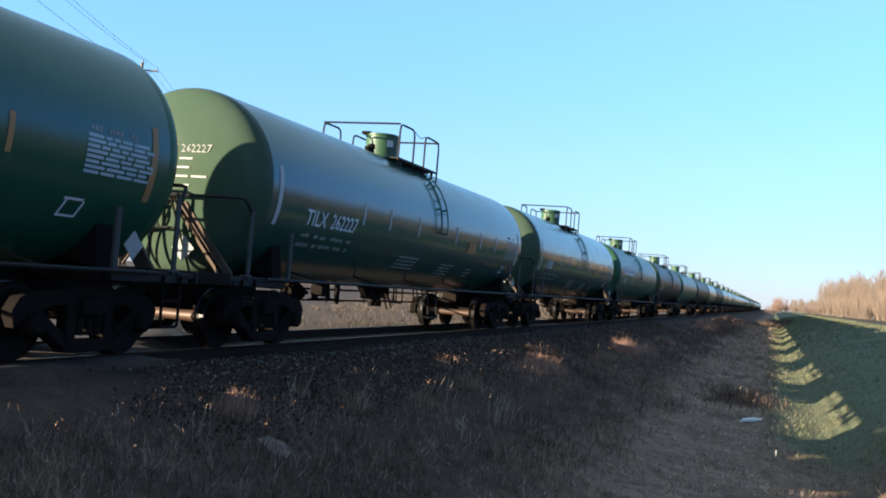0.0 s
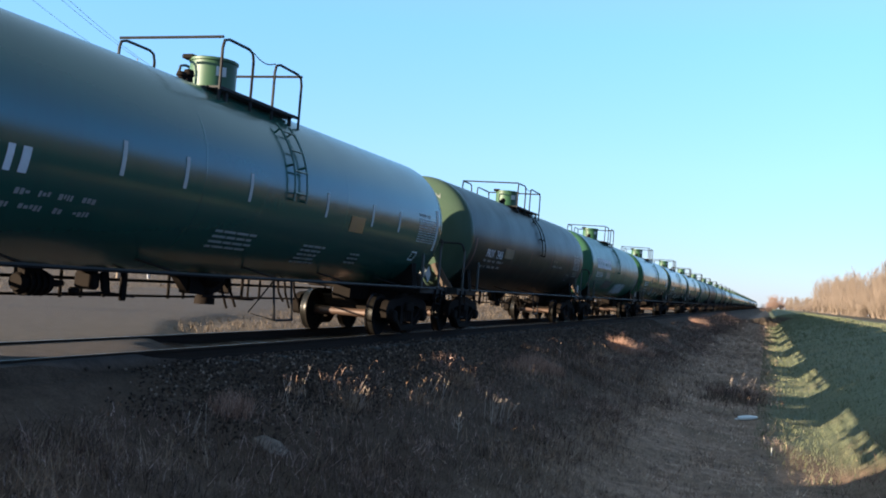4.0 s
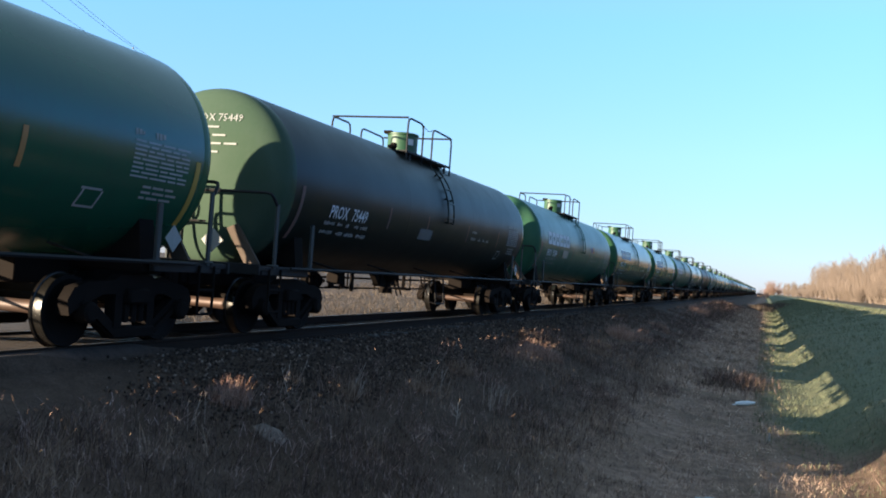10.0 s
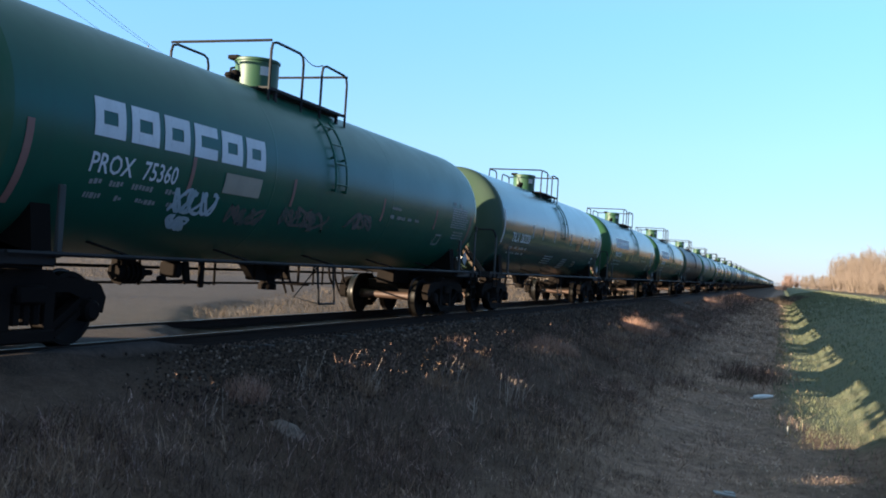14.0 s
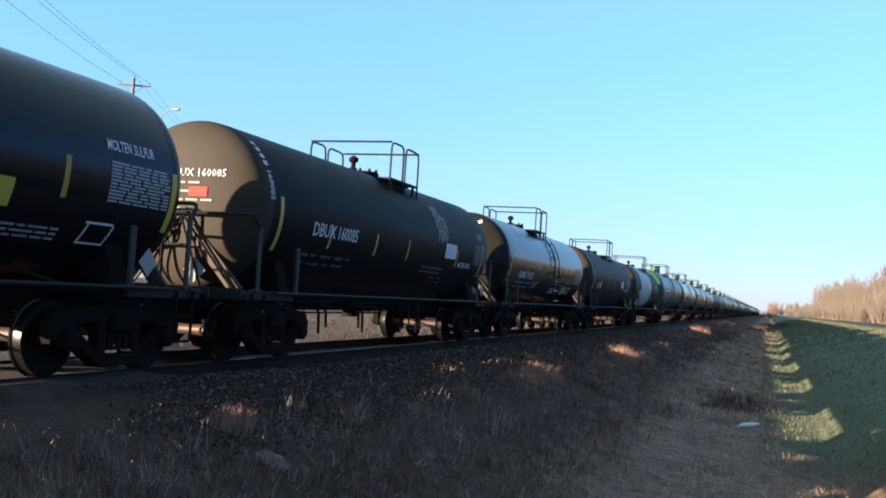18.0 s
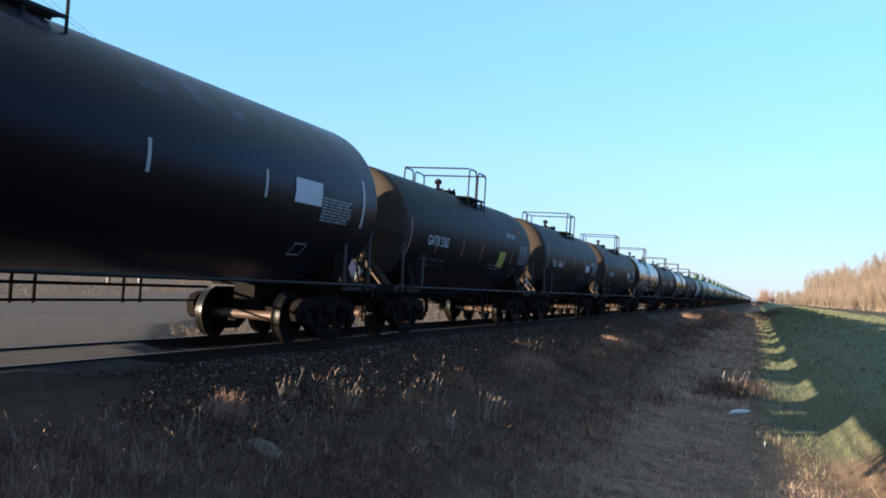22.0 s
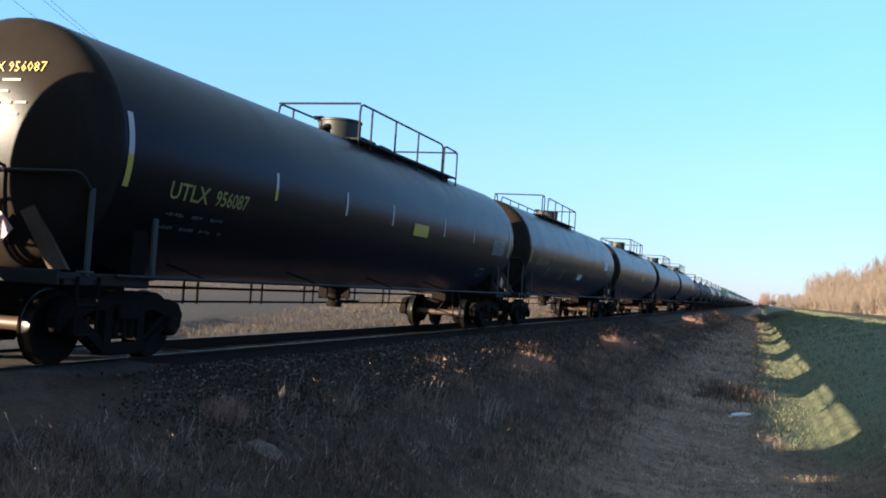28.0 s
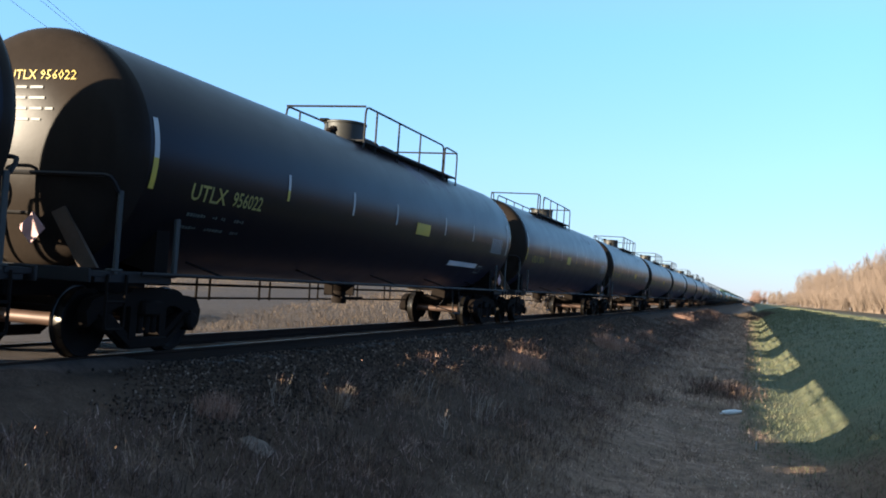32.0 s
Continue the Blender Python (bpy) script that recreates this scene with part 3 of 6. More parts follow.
def car_end(car, L, R, zc, half, depth, s, style, simple):
    """Stub sill, platform, rails, bracing and coupler of one end; s is 1 for the leading end."""
    E = L / 2
    zp = 1.02

    def key(n):
        return (n, L, R, zc, s, style)

    def put(name, mk, mat, label="", smooth=40, key_extra=None):
        return part(name, cached(key((name, key_extra, car["paint"])), lambda: mk().mesh(name, mat, smooth)), None, car, label)

    put("stub_sill", lambda: Buf().box((0, s * (E - 1.75), 0.86), (0.42, 2.7, 0.34), 0.02).box((0, s * (E - 0.5), 0.86), (0.34, 0.5, 0.3), 0.03), M["steel"])
    put("body_bolster", lambda: Buf().box((0, s * (E - 2.0), 0.98), (2.5, 0.36, 0.16), 0.02).quad_prism(
        [(-1.2, 1.04), (1.2, 1.04), (R * 0.8, zc - R * 0.6 + 0.02), (0, zc - R - 0.02), (-R * 0.8, zc - R * 0.6 + 0.02)], "y", s * (E - 2.0) - 0.14, s * (E - 2.0) + 0.14), M["steel"])

    def coup():
        b = Buf()
        b.box((0, s * (E - 0.3), 0.84), (0.16, 0.5, 0.16), 0.02)
        b.box((0.02 * s, s * (E - 0.02), 0.84), (0.36, 0.22, 0.28), 0.05)
        b.box((0.16 * s, s * (E + 0.06), 0.84), (0.1, 0.2, 0.28), 0.04)
        return b
    put("coupler", coup, M["steel"])
    if simple:
        put("end_platform", lambda: Buf().box((0, s * (E - 0.62), zp), (2.7, 0.5, 0.09), 0.02), M["steel"])
        return
    put("end_platform", lambda: Buf().box((0, s * (E - 0.62), zp), (2.7, 0.42, 0.07), 0.01).box((0, s * (E - 0.42), zp - 0.02), (2.76, 0.05, 0.16), 0.01)
             .box((-1.3, s * (E - 1.3), zp - 0.03), (0.08, 1.5, 0.14), 0.01).box((1.3, s * (E - 1.3), zp - 0.03), (0.08, 1.5, 0.14), 0.01), M["pipe"], "steel crossover platform")
    put("air_hose", lambda: Buf().tube(bent([(-0.3, s * (E - 0.35), 0.78), (-0.34, s * (E - 0.1), 0.62), (-0.2, s * (E + 0.02), 0.36), (-0.06, s * E, 0.34)], 0.2), 0.028, 6), M["steel"])
    put("end_railing", lambda: Buf().tube(bent([(-1.32, s * (E - 0.72), zp), (-1.32, s * (E - 0.72), 2.16), (1.32, s * (E - 0.72), 2.16), (1.34, s * (E - 0.86), 1.98)]), 0.026, 6)
        .tube([(-1.32, s * (E - 0.72), 1.68), (0.2, s * (E - 0.72), 1.68)], 0.018, 6)
        .tube(bent([(-0.5, s * (E - 0.46), zp), (-0.5, s * (E - 0.46), 2.3), (-0.02, s * (E - 0.46), 2.3), (-0.02, s * (E - 0.46), zp)], 0.12), 0.022, 6), M["pipe"], "bent pipe crossover railing")
    for q in (-1, 1):
        put("corner_post", lambda: Buf().box((q * 1.36, s * (E - 2.05), zp + 0.36), (0.05, 0.09, 0.76), 0.012).box((q * 1.33, s * (E - 2.05), zp + 0.03), (0.14, 0.2, 0.03), 0.008), M["post"], "short upright sill post", key_extra=q)
        put("rail_post", lambda: Buf().box((q * 1.34, s * (E - 0.9), (zp + 2.0) / 2), (0.035, 0.085, 2.0 - zp), 0.01).box((q * 1.32, s * (E - 0.9), zp + 0.05), (0.1, 0.2, 0.03), 0.008), M["post"], "flat upright railing post", key_extra=q)
        put("step", lambda: Buf().tube(bent([(q * 1.36, s * (E - 0.75), zp), (q * 1.36, s * (E - 0.75), 0.38), (q * 1.36, s * (E - 1.1), 0.38), (q * 1.36, s * (E - 1.1), zp)], 0.05), 0.02, 5)
            .tube([(q * 1.36, s * (E - 0.75), 0.7), (q * 1.36, s * (E - 1.1), 0.7)], 0.02, 5), M["steel"], key_extra=q)

    ux, uz = (0.08, 0.4) if car["long_brace"] else (0.5, 0.8)
    uy = ellipse_y(R, half, depth, math.hypot(ux + 0.1, uz)) - 0.02
    for q in (-1, 1):
        def brace():
            # sloping plate from the end platform up to the dished end
            a, a2 = Vector((q * 0.82, s * (E - 0.95), 1.08)), Vector((q * 1.08, s * (E - 0.95), 1.08))
            e, e2 = Vector((q * ux, s * uy, zc - uz)), Vector((q * (ux + 0.18), s * uy, zc - uz + 0.08))
            n = Vector((0, s * 0.05, 0))
            b = Buf()
            b.add([a, a2, e2, e, a + n, a2 + n, e2 + n, e + n], [(0, 1, 2, 3), (7, 6, 5, 4), (0, 4, 5, 1), (1, 5, 6, 2), (2, 6, 7, 3), (3, 7, 4, 0)])
            return b
        put("head_brace", brace, M["brace"], "rusty sloping brace under the tank end", key_extra=(q, car["long_brace"]))
        if car["long_brace"]:
            put("stay_rod", lambda: Buf().tube([(q * 0.95, s * (E - 0.86), 1.06), (q * 0.1, s * (E - 0.74), 2.12)], 0.022, 5)
                .tube([(q * 0.42, s * (E - 0.84), 1.06), (q * 0.06, s * (E - 0.74), 2.12)], 0.018, 5), M["steel"], key_extra=q)
    if s < 0:
        def wheel():
            b = Buf()
            cy = -(E - 0.5)
            ring = [(-0.62 + 0.26 * math.cos(k * math.pi / 8), cy, 1.95 + 0.26 * math.sin(k * math.pi / 8)) for k in range(17)]
            b.tube(ring, 0.018, 5)
            for k in range(4):
                t = k * math.pi / 2 + 0.4
                b.tube([(-0.62, cy, 1.95), (-0.62 + 0.26 * math.cos(t), cy, 1.95 + 0.26 * math.sin(t))], 0.014, 4)
            b.tube([(-0.62, cy + 0.2, 1.95), (-0.62, cy - 0.04, 1.95)], 0.03, 6)
            b.box((-0.62, cy + 0.12, 1.9), (0.2, 0.12, 0.34), 0.03)
            b.tube([(-0.62, cy + 0.12, 1.75), (-0.62, cy + 0.12, 1.0)], 0.02, 5)
            return b
        put("brake_wheel", wheel, M["pipe"], "spoked hand brake wheel on its gear box")


SUNLIT_END_DUST = {"olive": "sunlit_dust_olive", "green": "sunlit_dust_green", "teal": "sunlit_dust_teal", "soot": "sunlit_dust_olive", "matte": "sunlit_dust_tan", "gloss": "sunlit_dust_dark", "black": "sunlit_dust_brown"}


def dusty_sunlit_tank(half, R, depth, n, zc, paint):
    """The shell; its dished ends wear road dust, lightened to stand for sun on them."""
    me = Buf().lathe(tank_profile(half, R, depth), n, "y", (0, 0, zc)).mesh("tank", [M[paint], M[SUNLIT_END_DUST[paint]]], 40)
    for p in me.polygons:
        if abs(p.center.y) > half - depth:
            p.material_index = 1
    return me


def on_end(R, zc, half, depth, x, z, lift=0.012):
    """The place on the rear dished end at x, z."""
    return (x, -(ellipse_y(R, half, depth, math.hypot(x, z - zc)) + lift), z)


def end_patch(buf, R, zc, half, depth, corners):
    """A four-cornered patch that follows the dish."""
    a, b, c, d = [Vector(p) for p in corners]
    n = 6
    vs = [on_end(R, zc, half, depth, *(a.lerp(b, i / n).lerp(d.lerp(c, i / n), j / n))) for j in range(n + 1) for i in range(n + 1)]
    buf.add(vs, [(j * 7 + i, j * 7 + i + 1, j * 7 + i + 8, j * 7 + i + 7) for j in range(n) for i in range(n)])


def end_lettering(text, size, R, zc, half, depth, x, z):
    cu = bpy.data.curves.new("writing", "FONT")
    cu.body, cu.size, cu.resolution_u = text, size, 1
    ob = bpy.data.objects.new("writing", cu)
    me = bpy.data.meshes.new_from_object(ob)
    bpy.data.objects.remove(ob)
    bpy.data.curves.remove(cu)
    for v in me.vertices:
        v.co = on_end(R, zc, half, depth, x + v.co.x, z + v.co.y)
    return me


def diamond(buf, c, r, face):
    """A square plate standing on its corner, facing along x or along -y."""
    vs = []
    for lo in (0.0, 0.012):
        for a, b in ((0, -r), (r, 0), (0, r), (-r, 0)):
            vs.append((c[0] + lo, c[1] + a, c[2] + b) if face == "x" else (c[0] + a, c[1] - lo, c[2] + b))
    return buf.add(vs, [(3, 2, 1, 0), (4, 5, 6, 7), (0, 1, 5, 4), (1, 2, 6, 5), (2, 3, 7, 6), (3, 0, 4, 7)])


def brake_rigging(car, zb):
    """Brake cylinder, levers, skid plate and valve wheel hung under the tank; zb is the tank's lowest line."""
    def put(name, make, label="", key=0):
        part(name, cached(("rigging", name, key, zb), lambda: make().mesh(name, M["steel"], 40)), None, car, label)

    def cylinder():
        prof = [(-0.3, 0.0), (-0.3, 0.1), (-0.24, 0.13)]
        for k in range(4):
            prof += [(-0.2 + 0.1 * k, 0.13), (-0.2 + 0.1 * k, 0.165), (-0.17 + 0.1 * k, 0.165), (-0.17 + 0.1 * k, 0.13)]
        prof += [(0.22, 0.13), (0.26, 0.05), (0.5, 0.04), (0.5, 0.0)]
        return Buf().lathe(prof, 14, "y", (-0.1, -3.4, 0.8)).box((-0.1, -3.5, 0.97), (0.2, 0.3, 0.2), 0.02)

    def levers():
        b = Buf().box((0, -2.2, 0.82), (0.05, 0.16, 0.34), 0.02, Matrix.Rotation(0.25, 4, "X")).box((0.1, -1.95, 0.8), (0.06, 0.12, 0.4), 0.02)
        b.box((-0.05, -2.5, 0.86), (0.3, 0.2, 0.24), 0.04).box((0.05, -2.85, 0.72), (0.1, 0.16, 0.1), 0.03)
        return b.tube([(0, -3.0, 0.68), (0.02, -2.2, 0.7), (0.1, -1.7, 0.66)], 0.02, 5)

    def skid():
        return Buf().quad_prism([(-0.75, zb + 0.06), (0.85, zb + 0.06), (0.5, 0.76), (0.2, 0.7), (-0.35, 0.72)], "x", -0.06, 0.06)

    def wheel():
        b = Buf().tube([(0.2 * math.cos(k * math.pi / 6), 1.3 + 0.2 * math.sin(k * math.pi / 6), 0.65) for k in range(13)], 0.018, 5, False)
        return b.tube([(0, 1.3, 0.65), (0, 1.3, zb + 0.05)], 0.025, 6).tube([(-0.2, 1.3, 0.65), (0.2, 1.3, 0.65)], 0.012, 4)
    put("brake_cylinder", cylinder, "ribbed brake cylinder under the tank")
    put("brake_lever", levers, "hanging brake levers and rod")
    put("skid_plate", skid, "sloping skid plate before the bottom outlet")
    put("valve_wheel", wheel, "flat valve hand wheel under the tank")
    for y, z in ((0.62, 0.5), (0.88, 0.52), (2.5, 0.62), (2.75, 0.5), (3.1, 0.58)):
        put("drop_pipe", lambda: Buf().tube(bent([(0.05, y - 0.08, zb + 0.04), (0.05, y - 0.02, 0.78), (0.12, y + 0.05, z)], 0.06), 0.022, 5), key=y)


def tank_car(spec, simple=False):
    """A whole tank car from its spec, standing at the origin, leading end towards +y."""
    kind, L = spec["kind"], round(spec["L"], 1)
    R, zc = {"utl": (1.5, 2.5), "green": (1.42, 2.40), "sulfur": (1.305, 2.315)}[kind]
    depth = 0.44
    half = L / 2 - {"utl": 0.74, "green": 0.84, "sulfur": 0.84}[kind]
    top = zc + R
    paint = spec["paint"]
    car = new("tank_car")
    car["paint"] = paint
    car["long_brace"] = paint == "olive" or kind == "sulfur" or "amber strips" in spec["label"]
    tagged(car, spec["label"], "tank car", "tank cars of the train")
    part("tank", cached(("tank", L, R, paint), lambda: dusty_sunlit_tank(half, R, depth, 64 if not simple else 32, zc, paint)), None, car, spec.get("tank_label", ""))
    d = round(spec.get("dome", 0.0), 1)
    plat = spec["plat"]
    dome_platform(car, plat, d, top, R, zc, simple)
    for s in (-1, 1):
        add_truck(car, s * (L / 2 - (2.0 if kind != "sulfur" else 1.78 if s > 0 else 1.95)), simple)
        car_end(car, L, R, zc, half, depth, s, kind, simple)
    # long handrails low on both sides, with their brackets
    for s in (-1, 1):
        def mk_rail():
            b = Buf()
            z = 1.04
            b.tube([(s * 1.42, -L / 2 + 1.3, z), (s * 1.42, L / 2 - 1.3, z)], 0.026, 5)
            n = 5
            for k in range(n):
                y = -L / 2 + 3.2 + (L - 6.4) * k / (n - 1)
                b.tube([(s * 1.42, y, z), (s * (R * 0.5), y, zc - R * 0.85)], 0.016, 4)
            return b.mesh("side_handrail", M["pipe"], 60)
        part("side_handrail", cached(("hand", L, R, s), mk_rail), None, car)
    if simple:
        car_marks(car, spec, L, R, zc, half, depth, d, simple)
        return car

    def mk_under():
        b = Buf()
        a, e = -L / 2 + 3.4, L / 2 - 3.4
        b.tube([(-0.55, a, 0.86), (-0.55, e, 0.86)], 0.024, 5)
        b.tube([(-0.75, a, 0.62), (-0.75, e, 0.62)], 0.02, 5)
        n = int((e - a) / 2.0)
        for k in range(n):
            for q in (0.3, 0.72):
                y = a + (e - a) * k / n + q
                b.box((-0.75, y, (0.58 + zc - R + 0.2) / 2), (0.02, 0.05, zc - R + 0.2 - 0.58))
        return b.mesh("brake_pipe", M["steel"], 60)
    part("brake_pipe", cached(("under", L, R), mk_under), None, car, "brake pipe hung under the tank")

    if kind == "green":
        brake_rigging(car, zc - R)

    def mk_out():
        b = Buf()
        zb = zc - R
        b.lathe([(zb + 0.05, 0.0), (zb + 0.05, 0.3), (zb - 0.05, 0.28), (zb - 0.16, 0.14), (zb - 0.3, 0.13), (zb - 0.34, 0.16), (zb - 0.42, 0.16), (zb - 0.42, 0.0)], 14, "z", (0, 0.2, 0))
        for y in (-0.35, 0.75):
            b.box((0, y, zb - 0.1), (0.2, 0.05, 0.3), 0.01)
        b.tube([(0.3, -0.35, zb - 0.28), (0.3, 0.75, zb - 0.28)], 0.02, 5)
        return b.mesh("bottom_outlet", M["steel"], 40)
    part("bottom_outlet", cached(("outlet", R, zc), mk_out), None, car, "bottom outlet with its skid frame")

    def mk_step():
        b = Buf()
        y = spec["ladder"]
        for q in (-0.28, 0.28):
            b.tube([(1.3, y + q, 1.02), (1.36, y + q, 0.42)], 0.02, 5)
        b.tube([(1.36, y - 0.28, 0.42), (1.36, y + 0.28, 0.42)], 0.02, 5)
        b.tube([(1.3, y - 0.28, 1.02), (0.9, y - 0.28, 0.5), (1.36, y - 0.28, 0.42)], 0.014, 4)
        return b.mesh("step", M["pipe"], 60)
    part("step", cached(("step", spec["ladder"]), mk_step), None, car, "hanging sill step")
    if kind == "sulfur":
        def mk_heat():
            b = Buf()
            e = L / 2 - 3.3
            b.box((0, 0, 0.86), (0.62, 2 * e, 0.26), 0.06)
            for q in (-0.44, 0.44):
                b.tube([(q, -e, 0.8), (q, e, 0.8)], 0.05, 6)
            return b.mesh("heating_duct", M["steel"], 40)
        part("heating_duct", cached(("heat", L), mk_heat), None, car, "lagged heating pipes under the tank")
        for y, z, q in ((-3.1, 0.36, 0.9), (-2.4, 0.44, 0.7), (-1.3, 0.34, 0.95), (-0.7, 0.4, 0.6), (0.9, 0.36, 0.9), (1.7, 0.3, 0.95), (2.6, 0.42, 0.7)):
            part("drain_pipe", cached(("drain", z, q), lambda: Buf().tube(bent([(0.3, 0, 0.86), (q, 0, 0.8), (q, 0.04, z)], 0.1), 0.028, 5).mesh("drain_pipe", M["steel"], 40)), None, car, at=pose(0, y, 0))
    if plat == "dome" or paint == "gloss":
        side_ladder(car, spec["ladder"], top, R, zc, 1.05)
    car_marks(car, spec, L, R, zc, half, depth, d, simple)
    return car


def car_marks(car, spec, L, R, zc, half, depth, d, simple):
    """Painted markings, placards and bands of one car."""
    rng = random.Random(spec["seed"])
    for a, e, mat in spec.get("bands", ()):
        nm = "painted_band"
        part(nm, cached((nm, a, e, R, mat), lambda: Buf().lathe([(a, R + 0.003), (a, R + 0.006), (e, R + 0.006), (e, R + 0.003)], 64, "y", (0, 0, zc)).mesh(nm, M[mat], 40)), None, car, "wide pale band painted round the tank")
    if simple:
        return
    for y in spec.get("seams", ()):
        part("weld_seam", cached(("seam", y, R, spec["paint"]), lambda: Buf().lathe([(y - 0.03, R - 0.001), (y - 0.012, R + 0.002), (y + 0.012, R + 0.002), (y + 0.03, R - 0.001)], 64, "y", (0, 0, zc))
             .mesh("weld_seam", M[spec["paint"]], 60)), None, car)
    for y, h0, h1, w, mat in spec.get("ticks", ()):
        part("reflective_strip", cached(("tick", y, h0, h1, w, R, mat, spec.get("slant", 0)), lambda: shell_patch(Buf(), R, zc, y - w / 2, y + w / 2, h0, h1, slant=spec.get("slant", 0)).mesh("reflective_strip", M[mat], 60)), None, car)
    for txt, size, y, h, mat, sq in spec.get("words", ()):
        for me in single_letters(lettering(txt, size, R, zc, y, h, 1.0, sq)):
            me.materials.append(M[mat])
            part("letter", me, None, car)
    for txt, size, y, h, mat, sq in spec.get("down_words", ()):
        me = lettering(txt, size, R, zc, y, h, 1.0, sq, True)
        me.materials.append(M[mat])
        part("stencilled_writing", me, None, car)
        for k in range(4):
            part("painted_block", shell_patch(Buf(), R, zc, y, y + size * 0.7, h + 0.07 + k * 0.13, h + 0.15 + k * 0.13), M[mat], car)
    for y, h, n, w, t, mat in spec.get("blocks", ()):
        for k in range(n):
            b = Buf()
            if n > 4:
                ring_letter(b, R, zc, y + k * w * 1.2, h, w, t, w * 0.27, "oooco" "o"[k % 6])
            else:
                shell_patch(b, R, zc, y + k * w * 1.3, y + k * w * 1.3 + w * (0.62, 0.5, 0.62, 0.8)[k], h, h + t)
            part("painted_block", b, M[mat], car)
    for y, h, w, rows, t, gap, mat in spec.get("stencils", ()):
        b = Buf()
        stencil_block(b, R, zc, y, h, w, rows, t, gap, rng)
        part("data_stencil", b, M[mat], car, "rows of small stencilled data")["kind"] = "stuff"
    for y, h, w, t, mat, nm in spec.get("plates", ()):
        b = Buf()
        if nm == "inspection_panel":
            k = 0.03
            for y0, y1, h0, h1 in ((y, y + w, h, h + k), (y, y + w, h + t - k, h + t), (y, y + k, h + k, h + t - k), (y + w - k, y + w, h + k, h + t - k)):
                shell_patch(b, R, zc, y0, y1, h0, h1, slant=0.05 * (h1 - h0) / t)
        else:
            shell_patch(b, R, zc, y, y + w, h, h + t, 0.01)
        part(nm, b, M[mat], car)
    for y, h, w, t, mat, n in spec.get("tags", ()):
        b = Buf()
        x = y
        for k in range(n):
            q = rng.uniform(0.75, 1.1)
            o = rng.uniform(-0.1, 0.1)
            f = [(rng.uniform(0.5, 1.6), rng.uniform(0, 6.28), rng.uniform(0.7, 2.2), rng.uniform(0, 6.28)) for _ in range(2)]
            for f1, p1, f2, p2 in f:
                stroke(b, R, zc, [(x + w * q * (0.5 + 0.55 * math.sin(f1 * 0.42 * j + p1)), h + t * (0.5 + o + 0.5 * q * math.sin(f2 * 0.42 * j + p2))) for j in range(15)], 0.055)
            x += w * q * 0.8
        part("spray_tag", b, M[mat], car, "sprayed tag of overlapping shapes")["kind"] = "stuff"
    for y, h, w, t in spec.get("stains", ()):
        b = Buf()
        for k in range(8):
            y0 = y + w * k / 8
            shell_patch(b, R, zc, y0, y0 + w / 8, h, h + t, 0.005)
        part("spill_stain", b, M["spill"], car, "pale dried spill on the tank shoulder")
    # placards at the ends and low on the side
    b = Buf()
    diamond(b, (0.3, -ellipse_y(R, half, depth, 1.15) - 0.12, zc - 1.0), 0.19, "y")
    part("placard", b, M[spec.get("placard", "dimwhite")], car, "diamond hazard placard")
    b = Buf()
    diamond(b, (1.4, L / 2 - 1.8, 1.34), 0.17, "x")
    part("placard", b, M[spec.get("placard", "dimwhite")], car, "diamond hazard placard")
    # data painted on the rear dished end
    b = Buf()
    for r in range(5):
        n = (3, 2, 2, 3, 2)[r]
        z = zc + spec.get("end_z", 0.4) + 0.02 - r * 0.13
        x = -0.15
        if r == 0 and spec.get("end_number"):
            continue
        for k in range(n):
            w = rng.uniform(0.1, 0.26)
            t = 0.07 if r == 0 else 0.03
            vs, lo = [], 0.012
            for xx in (x, x + w):
                for zz in (z, z + t):
                    rr = math.hypot(xx, zz - zc)
                    vs.append((xx, -(ellipse_y(R, half, depth, rr) + lo), zz))
            b.add(vs, [(0, 2, 3, 1)])
            x += w + 0.05
    part("end_stencil", b, M["dimwhite"], car, "stencilled data on the tank end")["kind"] = "stuff"

    if spec.get("end_number"):
        me = end_lettering(spec["end_number"], 0.17, R, zc, half, depth, -0.3, zc + spec.get("end_z", 0.4))
        me.materials.append(M[spec.get("endmat", "dimwhite")])
        part("stencilled_writing", me, None, car)
    if spec.get("end_red"):
        b = Buf()
        rz = spec.get("red_z", 0.62)
        end_patch(b, R, zc, half, depth, [(0.1, zc + rz), (0.42, zc + rz), (0.42, zc + rz + 0.14), (0.1, zc + rz + 0.14)])
        part("red_label", b, M["red"], car, "small red label")
    if spec.get("end_tape"):
        b = Buf()
        end_patch(b, R, zc, half, depth, spec["end_tape"])
        part("white_tape", b, M["white"], car, "slanted strip of white tape")


